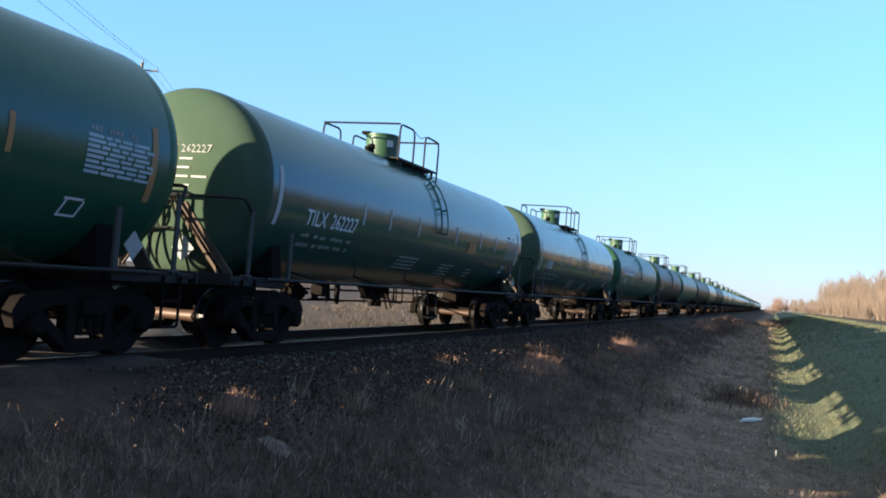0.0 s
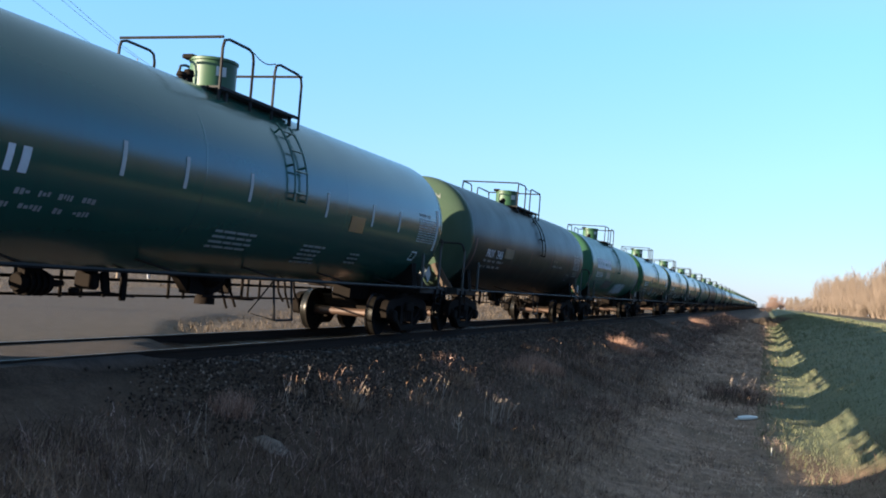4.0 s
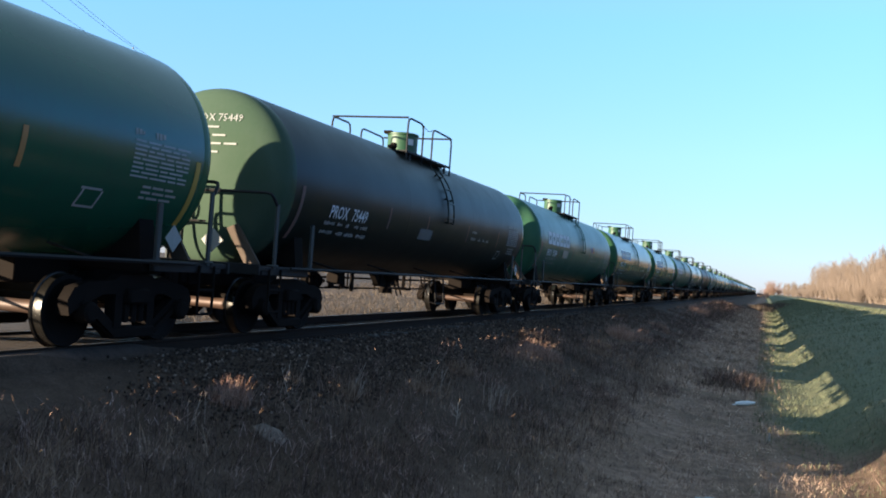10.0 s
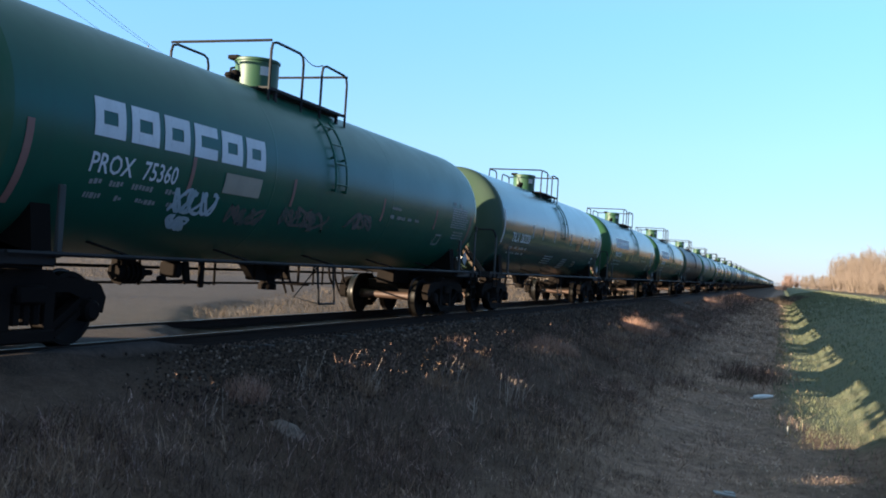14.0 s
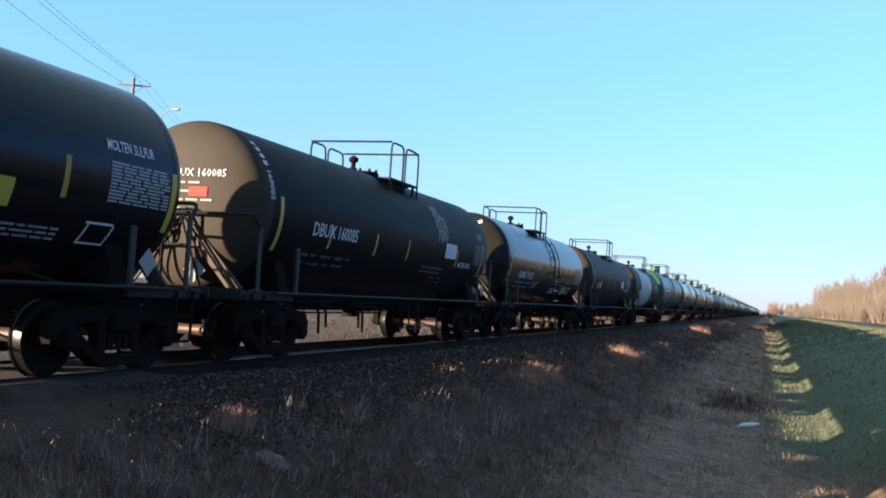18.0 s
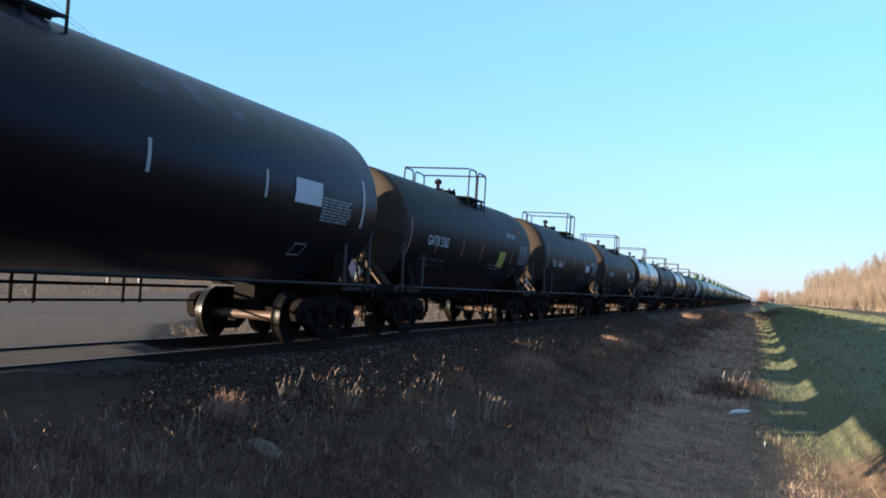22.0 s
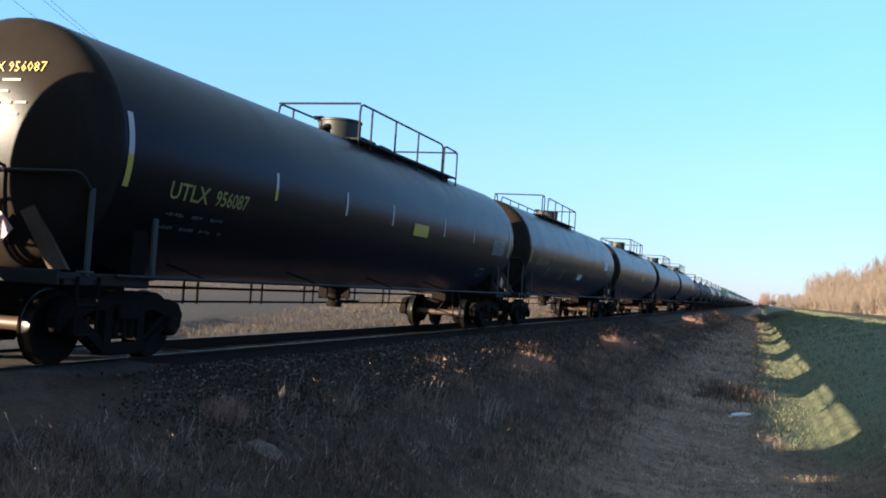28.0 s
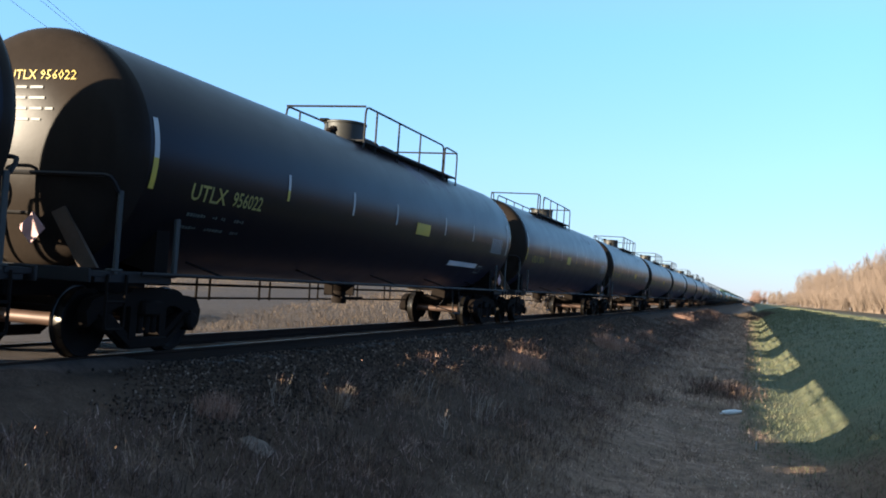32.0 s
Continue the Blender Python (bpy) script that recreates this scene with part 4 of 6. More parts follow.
# ---------------------------------------------------------------- the train, car by car
def spec_old_green(seed, number=None, paint="olive"):
    """Olive green car with white strips along the shell."""
    s = dict(kind="green", paint=paint, plat="dome", dome=-0.1, ladder=0.3, seed=seed, label="dull olive-green tank car with white reflective strips")
    s["ticks"] = [(-6.93, -0.55, 0.35, 0.11, "strip"), (6.88, -0.55, 0.35, 0.11, "strip")] + [(y, -0.29, 0.11, 0.075, "strip") for y in (-3.85, -2.62, -1.05, 1.4, 3.32, 4.65)]
    if number:
        s["words"] = [("TILX", 0.36, -6.0, -0.46, "white", 1.0), (number, 0.36, -5.1, -0.46, "white", 0.95)]
        s["end_number"] = "TILX " + number
    else:
        s["blocks"] = [(-5.95, -0.46, 4, 0.15, 0.27, "white")]
    s["stencils"] = [(-5.95, -0.68, 1.9, 2, 0.07, 0.1, "dimwhite"), (-1.55, -0.8, 1.1, 4, 0.04, 0.05, "dimwhite"), (1.1, -0.85, 0.8, 5, 0.04, 0.05, "dimwhite"),
                     (5.75, 0.06, 1.15, 10, 0.022, 0.03, "finewhite"), (5.75, 0.13, 0.8, 1, 0.06, 0.02, "dimwhite"), (3.0, -0.9, 0.5, 3, 0.04, 0.06, "dimwhite")]
    s["plates"] = [(2.4, -0.45, 0.6, 0.28, "orange", "warning_label"), (5.8, -0.85, 0.28, 0.22, "white", "inspection_panel")]
    if paint == "green":
        s["label"] = "dark green tank car with amber strips"
        s["ticks"] = [(y, a, e, w, "orange") for y, a, e, w, m in s["ticks"]]
        s["plates"] = [(-2.9, -0.3, 0.62, 0.3, "tan", "warning_label"), (5.6, -0.87, 0.3, 0.24, "white", "inspection_panel")]
        s["stencils"][3] = (5.72, 0.06, 1.15, 8, 0.034, 0.022, "tag")
        s["tags"] = [(-1.9, -1.0, 0.3, 0.45, "ghosttag", 4)]
    s["seams"] = (-2.2, 2.2)
    return s


def spec_emblem(seed, paint="green", number=None, dome=0.6, emblem=True, tags=()):
    """Green or sooty car, most with a bold white emblem."""
    what = {"green": "deep green tank car with a bold white emblem", "teal": "faded blue-green tank car, white emblem and sprayed tags" if len(tags) > 1 else
            "faded blue-green tank car with a bold white emblem", "soot": "grimy blackened green tank car with a green dome"}[paint]
    s = dict(kind="green", paint=paint, plat="dome", dome=dome, ladder=0.2 if dome > 0 else -0.2, seed=seed, label=what, end_z=0.85)
    up = 0.09 if paint == "green" else 0.0
    y0 = {"green": -5.87, "teal": -6.04, "soot": -5.87}[paint]
    s["blocks"] = [(y0 - 0.01, -0.07 + up, 6, 0.505, 0.42, "white")] if emblem else []
    if number:
        s["words"] = [("PROX", 0.31, y0, -0.46 + up, "white", 0.88), (number, 0.31, y0 + 0.9, -0.46 + up, "white", 0.85)]
        s["end_number"] = "PROX " + number
    else:
        s["blocks"].append((y0, -0.46 + up, 4, 0.15, 0.22, "white"))
    tone = {"green": "orange", "teal": "brownred", "soot": "rusty"}[paint]
    mid = {"green": (-3.27, -0.95, 1.45, 3.9), "teal": (-4.2, -1.6, 1.8, 4.6), "soot": (-3.25, -1.05, 1.86, 4.6)}[paint]
    s["ticks"] = [(-6.8 if paint == "green" else -6.95, -0.95, -0.04, 0.1, "amber" if paint == "green" else tone)] + [(y, -0.5, -0.08, 0.075, tone) for y in mid] + [(6.9, -0.95, -0.06, 0.1, tone if paint != "green" else "amber")]
    s["stencils"] = [(-5.95, -0.6, 1.9, 2, 0.07, 0.1, "dimwhite"), (2.2, -0.25, 0.5, 1, 0.06, 0.05, "dimwhite"), (2.2, -0.42, 1.6, 1, 0.07, 0.05, "dimwhite"),
                     (5.6, 0.03, 1.1, 9, 0.022, 0.03, "finewhite"), (5.6, 0.1, 0.8, 1, 0.075, 0.02, "dimwhite"), (5.9, -0.5, 0.7, 3, 0.03, 0.04, "dimwhite")]
    s["plates"] = [(-2.89, -0.52, 0.75, 0.29, "amber", "warning_label") if paint == "green" else (-3.47, -0.46, 0.92, 0.27, "cream2", "warning_label"), (4.9, -0.85, 0.34, 0.26, "dimwhite", "inspection_panel")]
    s["seams"] = (-2.2, 2.2)
    if paint == "soot":
        s["plates"][0] = (-4.13, -0.41, 0.9, 0.28, "tan", "warning_label") if number != "75449" else (-1.45, -0.6, 0.8, 0.24, "ghostly", "warning_label")
    if number == "71185":
        s["plates"][0] = (2.35, -0.46, 0.85, 0.26, "amber", "warning_label")
        s["stencils"] += [(-2.85, -0.26, 0.4, 1, 0.06, 0.05, "dimwhite"), (-2.85, -0.42, 1.4, 1, 0.07, 0.05, "dimwhite")]
    s["tags"] = tags
    return s


def spec_sulfur(seed, paint="matte", number=None, bands=()):
    """Short black car with a white name of its load."""
    s = dict(kind="sulfur", paint=paint, plat="valve", dome=-0.6 if paint == "gloss" else 0.0 if number == "160133" else 0.3, ladder=-0.5 if bands else 0.5, seed=seed, bands=bands, endmat="white",
             label="short glossy black tank car with yellow strips" if paint == "gloss" else "short dull black tank car with yellow strips")
    if bands:
        s["label"] = "short black tank car with a wide pale band"
    mark = "PLMX" if paint == "gloss" else {"150868": "TILX", "5362": "GATX"}.get(number, "DBUX")
    low = -0.5 if paint == "gloss" else -0.3
    if number:
        wide = 1.08 if paint == "gloss" else 0.98
        s["words"] = [(mark, 0.32, -4.3, low, "white", wide), (number, 0.32, -3.36, low, "white", wide if paint == "gloss" else 0.9)]
        s["end_number"] = mark + " " + number
    else:
        s["blocks"] = [(-4.35, -0.45, 4, 0.19, 0.24, "white")]
        s["end_number"] = None
    s["end_red"] = True
    s["ticks"] = [(-5.4, -0.65, 0.2, 0.1, "yellow"), (5.36, -0.65, 0.2, 0.1, "yellow")] + [(y, -0.4, 0.0, 0.06, "yellow") for y in (-3.4, 0.9, 2.95)]
    s["stencils"] = [(-4.4, -0.68, 1.9, 2, 0.06, 0.1, "ghostly" if paint == "matte" else "dimwhite"), (4.2, 0.12, 1.0, 11, 0.026, 0.03, "finewhite"), (1.2, -0.6, 1.4, 2, 0.04, 0.07, "ghostly"), (2.0, -0.85, 1.0, 2, 0.05, 0.07, "ghostly")]
    s["plates"] = [(2.43, -0.3, 0.8, 0.34, "white", "warning_label"), (4.6, -0.9, 0.42, 0.28, "dimwhite", "inspection_panel")]
    if paint == "matte":
        s["ticks"] = s["ticks"][:2] + [(y, -0.49, -0.07, 0.07, "yellow") for y in (-3.6, -1.6, 0.1, 3.33)]
    name = (3.54, -0.47, "white", 0.68)
    if paint == "gloss":
        s["plates"] = [(2.2, -0.54, 0.85, 0.3, "yellow", "warning_label"), (4.25, -0.88, 0.46, 0.3, "white", "inspection_panel")] if bands else \
            [(2.65, -0.95, 0.72, 0.33, "yellow", "warning_label"), (3.75, -0.93, 0.36, 0.3, "white", "inspection_panel")]
        s["stencils"] += [(0.8, -0.52, 0.8, 2, 0.03, 0.03, "dimwhite"), (0.75, -0.76, 1.0, 4, 0.03, 0.03, "white"), (2.5, -0.74, 1.4, 3, 0.03, 0.035, "dimwhite"), (-2.24, -0.62, 0.85, 3, 0.04, 0.04, "dimwhite")]
        s["ticks"] = [(-5.4, -0.65, 0.2, 0.1, "yellow"), (5.36, -0.65, 0.2, 0.1, "yellow")] + [(y, -0.36, 0.06, 0.08, "amber") for y in (-3.3, -1.25, 1.9, 4.05)]
        name = (4.38, 0.27, "white", 0.62) if bands else (2.9, -0.52, "dimwhite", 0.6)
        if bands:
            s["ticks"][1] = (5.65, -0.6, 0.15, 0.1, "yellow")
            s["ticks"][-1] = (3.75, -0.36, 0.1, 0.08, "amber")
            s["stencils"][1] = (4.45, 0.12, 1.12, 12, 0.024, 0.016, "finewhite")
        s["end_tape"] = [(-0.05, 2.315 + 0.7), (0.5, 2.315 + 1.0), (0.46, 2.315 + 1.08), (-0.09, 2.315 + 0.78)] if not bands else [(0.62, 2.315 - 0.1), (0.74, 2.315 - 0.1), (0.9, 2.315 + 0.26), (0.78, 2.315 + 0.3)]
    elif number == "5362":
        s["plates"] = [(1.9, -0.62, 0.66, 0.46, "lime", "warning_label"), (3.9, -0.92, 0.3, 0.3, "dimwhite", "inspection_panel"), (4.0, 0.5, 0.4, 0.13, "red", "class_label")]
        s["ticks"] = [(y, a, e, w, "brownred") for y, a, e, w, m in s["ticks"]]
        name = (2.7, 0.3, "white", 0.68)
    elif number == "150868":
        s["ticks"] = [(-5.15, -0.43, 0.49, 0.1, "dimwhite"), (5.36, -0.43, 0.4, 0.1, "dimwhite")] + [(y, -0.2, 0.22, 0.07, "dimwhite") for y in (-2.2, -0.15, 2.41)]
        s["plates"][0] = (2.5, -0.33, 0.86, 0.27, "white", "warning_label")
        name = (3.72, -0.04, "white", 0.56)
    elif not bands:
        number = number or "150754"
        s["red_z"] = 0.1
        s["down_words"] = [(number, 0.17, -5.75, 0.6, "white", 0.95)]
        if number == "160085":
            s["stencils"][1] = (4.7, 0.1, 1.1, 12, 0.03, 0.012, "ghostly")
            s["plates"][1] = (4.9, 0.3, 0.45, 0.16, "ghostly", "data_panel")
            s["tags"] = [(1.9, 0.05, 0.22, 0.3, "ghosttag", 4), (1.8, 0.35, 0.22, 0.3, "ghosttag", 4), (1.75, 0.66, 0.2, 0.22, "ghosttag", 3)]
    if bands and paint == "matte":
        s["plates"] = [(3.9, 0.0, 0.5, 0.36, "dimwhite", "data_panel"), (4.5, 0.0, 0.4, 0.36, "dimwhite", "data_panel"), (4.0, -0.92, 0.36, 0.3, "white", "inspection_panel"), (4.1, 0.62, 0.4, 0.12, "orange", "class_label")]
        s["stencils"] = [(1.9, -0.62, 1.5, 4, 0.03, 0.035, "dimwhite"), (3.9, -0.12, 1.1, 3, 0.03, 0.03, "finewhite")]
        s["ticks"] = [(-5.4, -0.65, 0.2, 0.1, "yellow"), (5.36, -0.65, 0.2, 0.1, "yellow"), (1.85, -0.2, 0.2, 0.07, "yellow"), (3.0, -0.2, 0.2, 0.06, "yellow")]
        s["words"] = [("MOLTEN", 0.16, 3.3, 0.04, "white", 0.75), ("SULFUR", 0.16, 3.3, -0.14, "white", 0.75)]
    else:
        s["words"] = s.get("words", []) + [("MOLTEN SULFUR", 0.18) + name]
    return s


def spec_long(seed, number=None, split=False, plate=True):
    """Long black gas car with yellow figures."""
    s = dict(kind="utl", paint="black", plat="split" if split else "long", dome=-0.2 if split else -0.15, ladder=4.4 if not split else -4.3, seed=seed, placard="pinkish",
             label="long black pressure tank car with yellow figures")
    if number:
        s["words"] = [("UTLX", 0.31, -7.9, -0.47, "dimyellow", 1.12), (number, 0.29, -6.86, -0.46, "dimyellow", 0.96)]
    else:
        s["blocks"] = [(-7.85, -0.46, 4, 0.2, 0.22, "dimyellow")]
    s["ticks"] = [(-8.75, -0.05, 0.44, 0.1, "strip"), (8.58, -0.43, 0.44, 0.1, "strip")] + [(y, -0.23, 0.18, 0.075, "strip") for y in ((-5.28, -2.75, -0.55, 2.66, 5.0) if not split else (-5.2, -3.0, -0.65, 2.17, 5.0))]
    s["ticks"][2] = s["ticks"][2][:1] + (-0.06, 0.18, 0.075, "strip")
    s["ticks"] += [(-8.75, -0.43, -0.05, 0.1, "yellow"), (s["ticks"][2][0], -0.23, -0.06, 0.075, "yellow")]
    s["stencils"] = [(-7.8, -0.7, 1.5, 2, 0.05, 0.14, "ghost"), (6.9, -0.06, 1.15, 8, 0.03, 0.022, "finewhite")]
    s["plates"] = [(6.45, -1.12, 0.42, 0.26, "dimwhite", "inspection_panel")]
    if plate:
        s["plates"].append((0.66, -0.33, 0.9, 0.25, "yellow", "warning_label"))
    s["end_number"], s["endmat"], s["end_z"] = number and "UTLX " + number, "yellow", 0.78
    s["stains"] = [(s["dome"] - 1.0, 1.2, 2.2, 0.7), (s["dome"] + 2.4, 0.85, 3.4, 0.6)] if seed % 3 else [(s["dome"] + 1.2, 0.9, 2.6, 0.7)]
    if split:
        s["plates"] = [(6.45, -1.12, 0.42, 0.26, "dimwhite", "inspection_panel")] + ([(-1.85, -0.32, 0.72, 0.29, "yellow", "warning_label")] if plate else [(5.9, -0.2, 0.95, 0.38, "white", "warning_label")])
    return s


M["strip"] = coated("pale_reflective_strip", (0.5, 0.49, 0.45), (0.3, 0.29, 0.26), 0.5, amount=0.4, bump=0)
M["rusty"] = coated("faded_rust_strip", (0.16, 0.08, 0.06), (0.05, 0.04, 0.035), 0.6, bump=0)
M["domepaint"] = coated("green_dome_paint", (0.022, 0.085, 0.032), (0.04, 0.06, 0.03), 0.45)
M["dimyellow"] = coated("worn_yellow_stencil", (0.4, 0.33, 0.07), (0.16, 0.14, 0.06), 0.6, amount=0.6, bump=0)
M["finewhite"] = coated("fine_grey_stencil", (0.34, 0.36, 0.36), (0.2, 0.21, 0.2), 0.6, amount=0.5, bump=0)
M["pinkish"] = coated("faded_red_placard", (0.6, 0.36, 0.34), (0.4, 0.16, 0.14), 0.5, amount=0.7, scale=6, bump=0)
M["tan"] = coated("tan_label", (0.26, 0.18, 0.1), (0.16, 0.11, 0.065), 0.6, bump=0, spec=0.2)
M["lime"] = coated("yellow_green_label", (0.5, 0.47, 0.05), (0.35, 0.33, 0.08), 0.5, bump=0)
M["brownred"] = coated("faded_red_strip", (0.3, 0.14, 0.11), (0.16, 0.09, 0.07), 0.6, bump=0)
M["ghosttag"] = coated("faded_spray_paint", (0.22, 0.22, 0.19), (0.08, 0.08, 0.07), 0.6, amount=0.8, scale=5, bump=0)
M["domebrown"] = coated("brown_olive_dome", (0.034, 0.03, 0.02), (0.018, 0.016, 0.012), 0.5)
M["brace"] = coated("rusty_brace", (0.1, 0.062, 0.037), (0.045, 0.03, 0.021), 0.75, scale=3)
# end paints: road dust plus a sunlit brightness put into the colour
M["sunlit_dust_olive"] = coated("sunlit_dusty_olive_paint", (0.05, 0.08, 0.05), (0.074, 0.097, 0.07), 0.12, scale=0.8, spec=0.05)
M["sunlit_dust_green"] = coated("sunlit_dusty_green_paint", (0.03, 0.1, 0.042), (0.06, 0.11, 0.06), 0.12, scale=0.8, spec=0.07)
M["sunlit_dust_teal"] = coated("sunlit_dusty_faded_green_paint", (0.03, 0.105, 0.055), (0.065, 0.11, 0.07), 0.12, scale=0.8, spec=0.07)
M["sunlit_dust_brown"] = coated("sunlit_dusty_brown_paint", (0.021, 0.016, 0.0125), (0.037, 0.028, 0.022), 0.16, scale=0.8, spec=0.018)
M["sunlit_dust_tan"] = coated("sunlit_tan_dusty_paint", (0.05, 0.037, 0.028), (0.075, 0.056, 0.042), 0.5, scale=0.8, spec=0.06)
M["sunlit_dust_dark"] = coated("sunlit_dusty_black_paint", (0.018, 0.0155, 0.0125), (0.034, 0.028, 0.022), 0.13, scale=0.8, spec=0.07)
M["amber"] = coated("amber_label", (0.48, 0.28, 0.035), (0.3, 0.2, 0.05), 0.55, bump=0)
M["ghostly"] = coated("grimy_grey_stencil", (0.15, 0.15, 0.14), (0.07, 0.07, 0.065), 0.6, bump=0)
M["rustpink"] = coated("faded_pink_spray", (0.14, 0.1, 0.085), (0.03, 0.07, 0.05), 0.6, amount=0.8, scale=4, bump=0)
M["purple"] = coated("purple_spray", (0.16, 0.1, 0.24), (0.06, 0.08, 0.1), 0.6, bump=0)


def spill_material():
    """Thin pale deposit that breaks up into patches."""
    m = coated("dried_spill", (0.4, 0.39, 0.48), (0.22, 0.22, 0.27), 0.7, bump=0)
    nt = m.node_tree
    b = [n for n in nt.nodes if n.type == "BSDF_PRINCIPLED"][0]
    tc = nt.nodes.new("ShaderNodeTexCoord").outputs["Object"]
    nt.links.new(ramp_of(nt, noise_of(nt, 1.1, 4, 0.55, tc), [(0.46, (0, 0, 0)), (0.68, (0.5,) * 3)]), b.inputs["Alpha"])
    return m


M["spill"] = spill_material()
M["cream2"] = coated("buff_label", (0.4, 0.33, 0.24), (0.22, 0.2, 0.15), 0.6, bump=0)
M["ghost"] = coated("faint_stencil", (0.09, 0.1, 0.08), (0.05, 0.05, 0.045), 0.6, bump=0)

CARS = [  # place of the leading coupler at the start, and the car
    (27.8, spec_old_green(1, "262227")),
    (10.92, spec_old_green(2, "261221", "green")),
    (-5.94, spec_emblem(3, "teal", "75141", -0.7, tags=[(-3.4, -1.0, 0.55, 0.42, "rustpink", 5), (-3.3, -0.95, 0.55, 0.38, "rustpink", 5), (0.1, -1.3, 0.8, 0.66, "tag", 5), (0.3, -1.2, 0.8, 0.56, "tag", 5)])),
    (-22.73, spec_emblem(4, "soot", "75406", 0.6, False)),
    (-39.78, spec_old_green(5)),
    (-56.5, spec_emblem(6, "teal", "75357", -0.5)),
    (-73.12, spec_emblem(7, "green", "71039", -0.4, tags=[(-2.5, 0.32, 0.2, 0.3, "ghosttag", 3)])),
    (-89.73, spec_emblem(8, "green", "71120", 0.5)),
    (-106.6, spec_emblem(9, "teal", "75204", 0.6, tags=[(2.1, -0.05, 0.22, 0.2, "purple", 2), (2.5, -0.05, 0.22, 0.2, "orange", 2)])),
    (-123.39, spec_emblem(10, "soot", "75449", 0.6, False)),
    (-140.4, spec_emblem(11, "green", "71185", -0.7)),
    (-157.0, spec_emblem(12, "green", "71133", 0.6)),
    (-173.89, spec_old_green(13, "262220")),
    (-190.48, spec_emblem(14, "teal", "75360", -0.6, tags=[(-4.4, -0.82, 0.34, 0.3, "tag", 3), (-4.3, -1.08, 0.24, 0.2, "tag", 2), (-3.1, -0.9, 0.4, 0.3, "rustpink", 3), (-1.7, -0.82, 0.45, 0.3, "rustpink", 4), (0.5, -0.72, 0.45, 0.3, "rustpink", 3)])),
    (-207.35, spec_sulfur(15, "matte", None, [(-3.3, 1.6, "cream")])),
    (-221.0, spec_sulfur(16, "matte")),
    (-235.15, spec_sulfur(17, "gloss", "19152")),
    (-248.85, spec_sulfur(18, "matte", "160085")),
    (-262.75, spec_sulfur(19, "gloss", "19112", [(-2.7, 1.9, "silver")])),
    (-276.55, spec_sulfur(20, "matte", "160133")),
    (-290.27, spec_sulfur(21, "matte", "150868")),
    (-303.81, spec_sulfur(22, "matte", "5362")),
    (-317.45, spec_long(23, "955862", True, False)),
    (-337.95, spec_long(24, "955951")),
    (-358.2, spec_long(25)),
    (-378.3, spec_long(26, "952764", True, False)),
    (-398.43, spec_long(27, "956087")),
    (-418.56, spec_long(28, "956075")),
    (-438.69, spec_long(29, "955918", True)),
    (-458.7, spec_long(30, "956022")),
    (-478.8, spec_long(31)),
    (-498.9, spec_long(32, None, True)),
]
CARS[29][1]["plates"].append((3.75, -0.95, 2.5, 0.14, "white", "painted_stripe"))
CARS[25][1]["slant"] = 0.12
CARS[28][1]["ticks"][4:7] = [(y, -0.1, 0.19, 0.075, "strip") for y in (0.2, 2.4, 4.73)]
CARS[28][1]["ticks"] += [(y, -0.24, -0.1, 0.075, "yellow") for y in (0.2, 2.4, 4.73)]
CARS[28][1]["ticks"][1] = (8.42, -0.43, 0.43, 0.1, "strip")
CARS[23][1]["ticks"][1] = (8.72, -0.43, 0.44, 0.1, "strip")
CARS[23][1]["stencils"][1] = (7.15, -0.06, 1.15, 8, 0.03, 0.022, "finewhite")
CARS[23][1]["plates"][0] = (6.7, -1.1, 0.42, 0.26, "dimwhite", "inspection_panel")
CARS[25][1]["ticks"] = [(-8.73, -0.43, 0.2, 0.1, "yellow"), (8.7, -0.43, 0.2, 0.1, "dimwhite")] + [(y, -0.9, -0.5, 0.09, m) for y, m in ((-5.8, "yellow"), (-3.1, "yellow"), (-0.25, "yellow"), (2.7, "dimwhite"))]
CARS[25][1]["plates"].append((0.05, -0.82, 0.9, 0.25, "white", "warning_label"))
TRAIN = []
for i, (lead, sp) in enumerate(CARS):
    tail = CARS[i + 1][0] if i + 1 < len(CARS) else lead - 20.1
    sp["L"] = lead - tail
    TRAIN.append((tank_car(sp), (lead + tail) / 2))
# the leading cars, which never come near
lead = CARS[0][0]
for k in range(36):
    sp = [spec_old_green(40), spec_emblem(41, "green", None, 0.6), spec_emblem(42, "teal", None, -0.6), spec_old_green(43), spec_emblem(44, "soot", None, 0.6, False)][(k * 7 + k // 3) % 5]
    sp["L"] = 16.9
    TRAIN.append((tank_car(sp, simple=k >= 3), lead + 8.45 + 16.9 * k))
for ob, s0 in TRAIN:
    ob.matrix_basis = pose(TRACK_X, s0, 0)


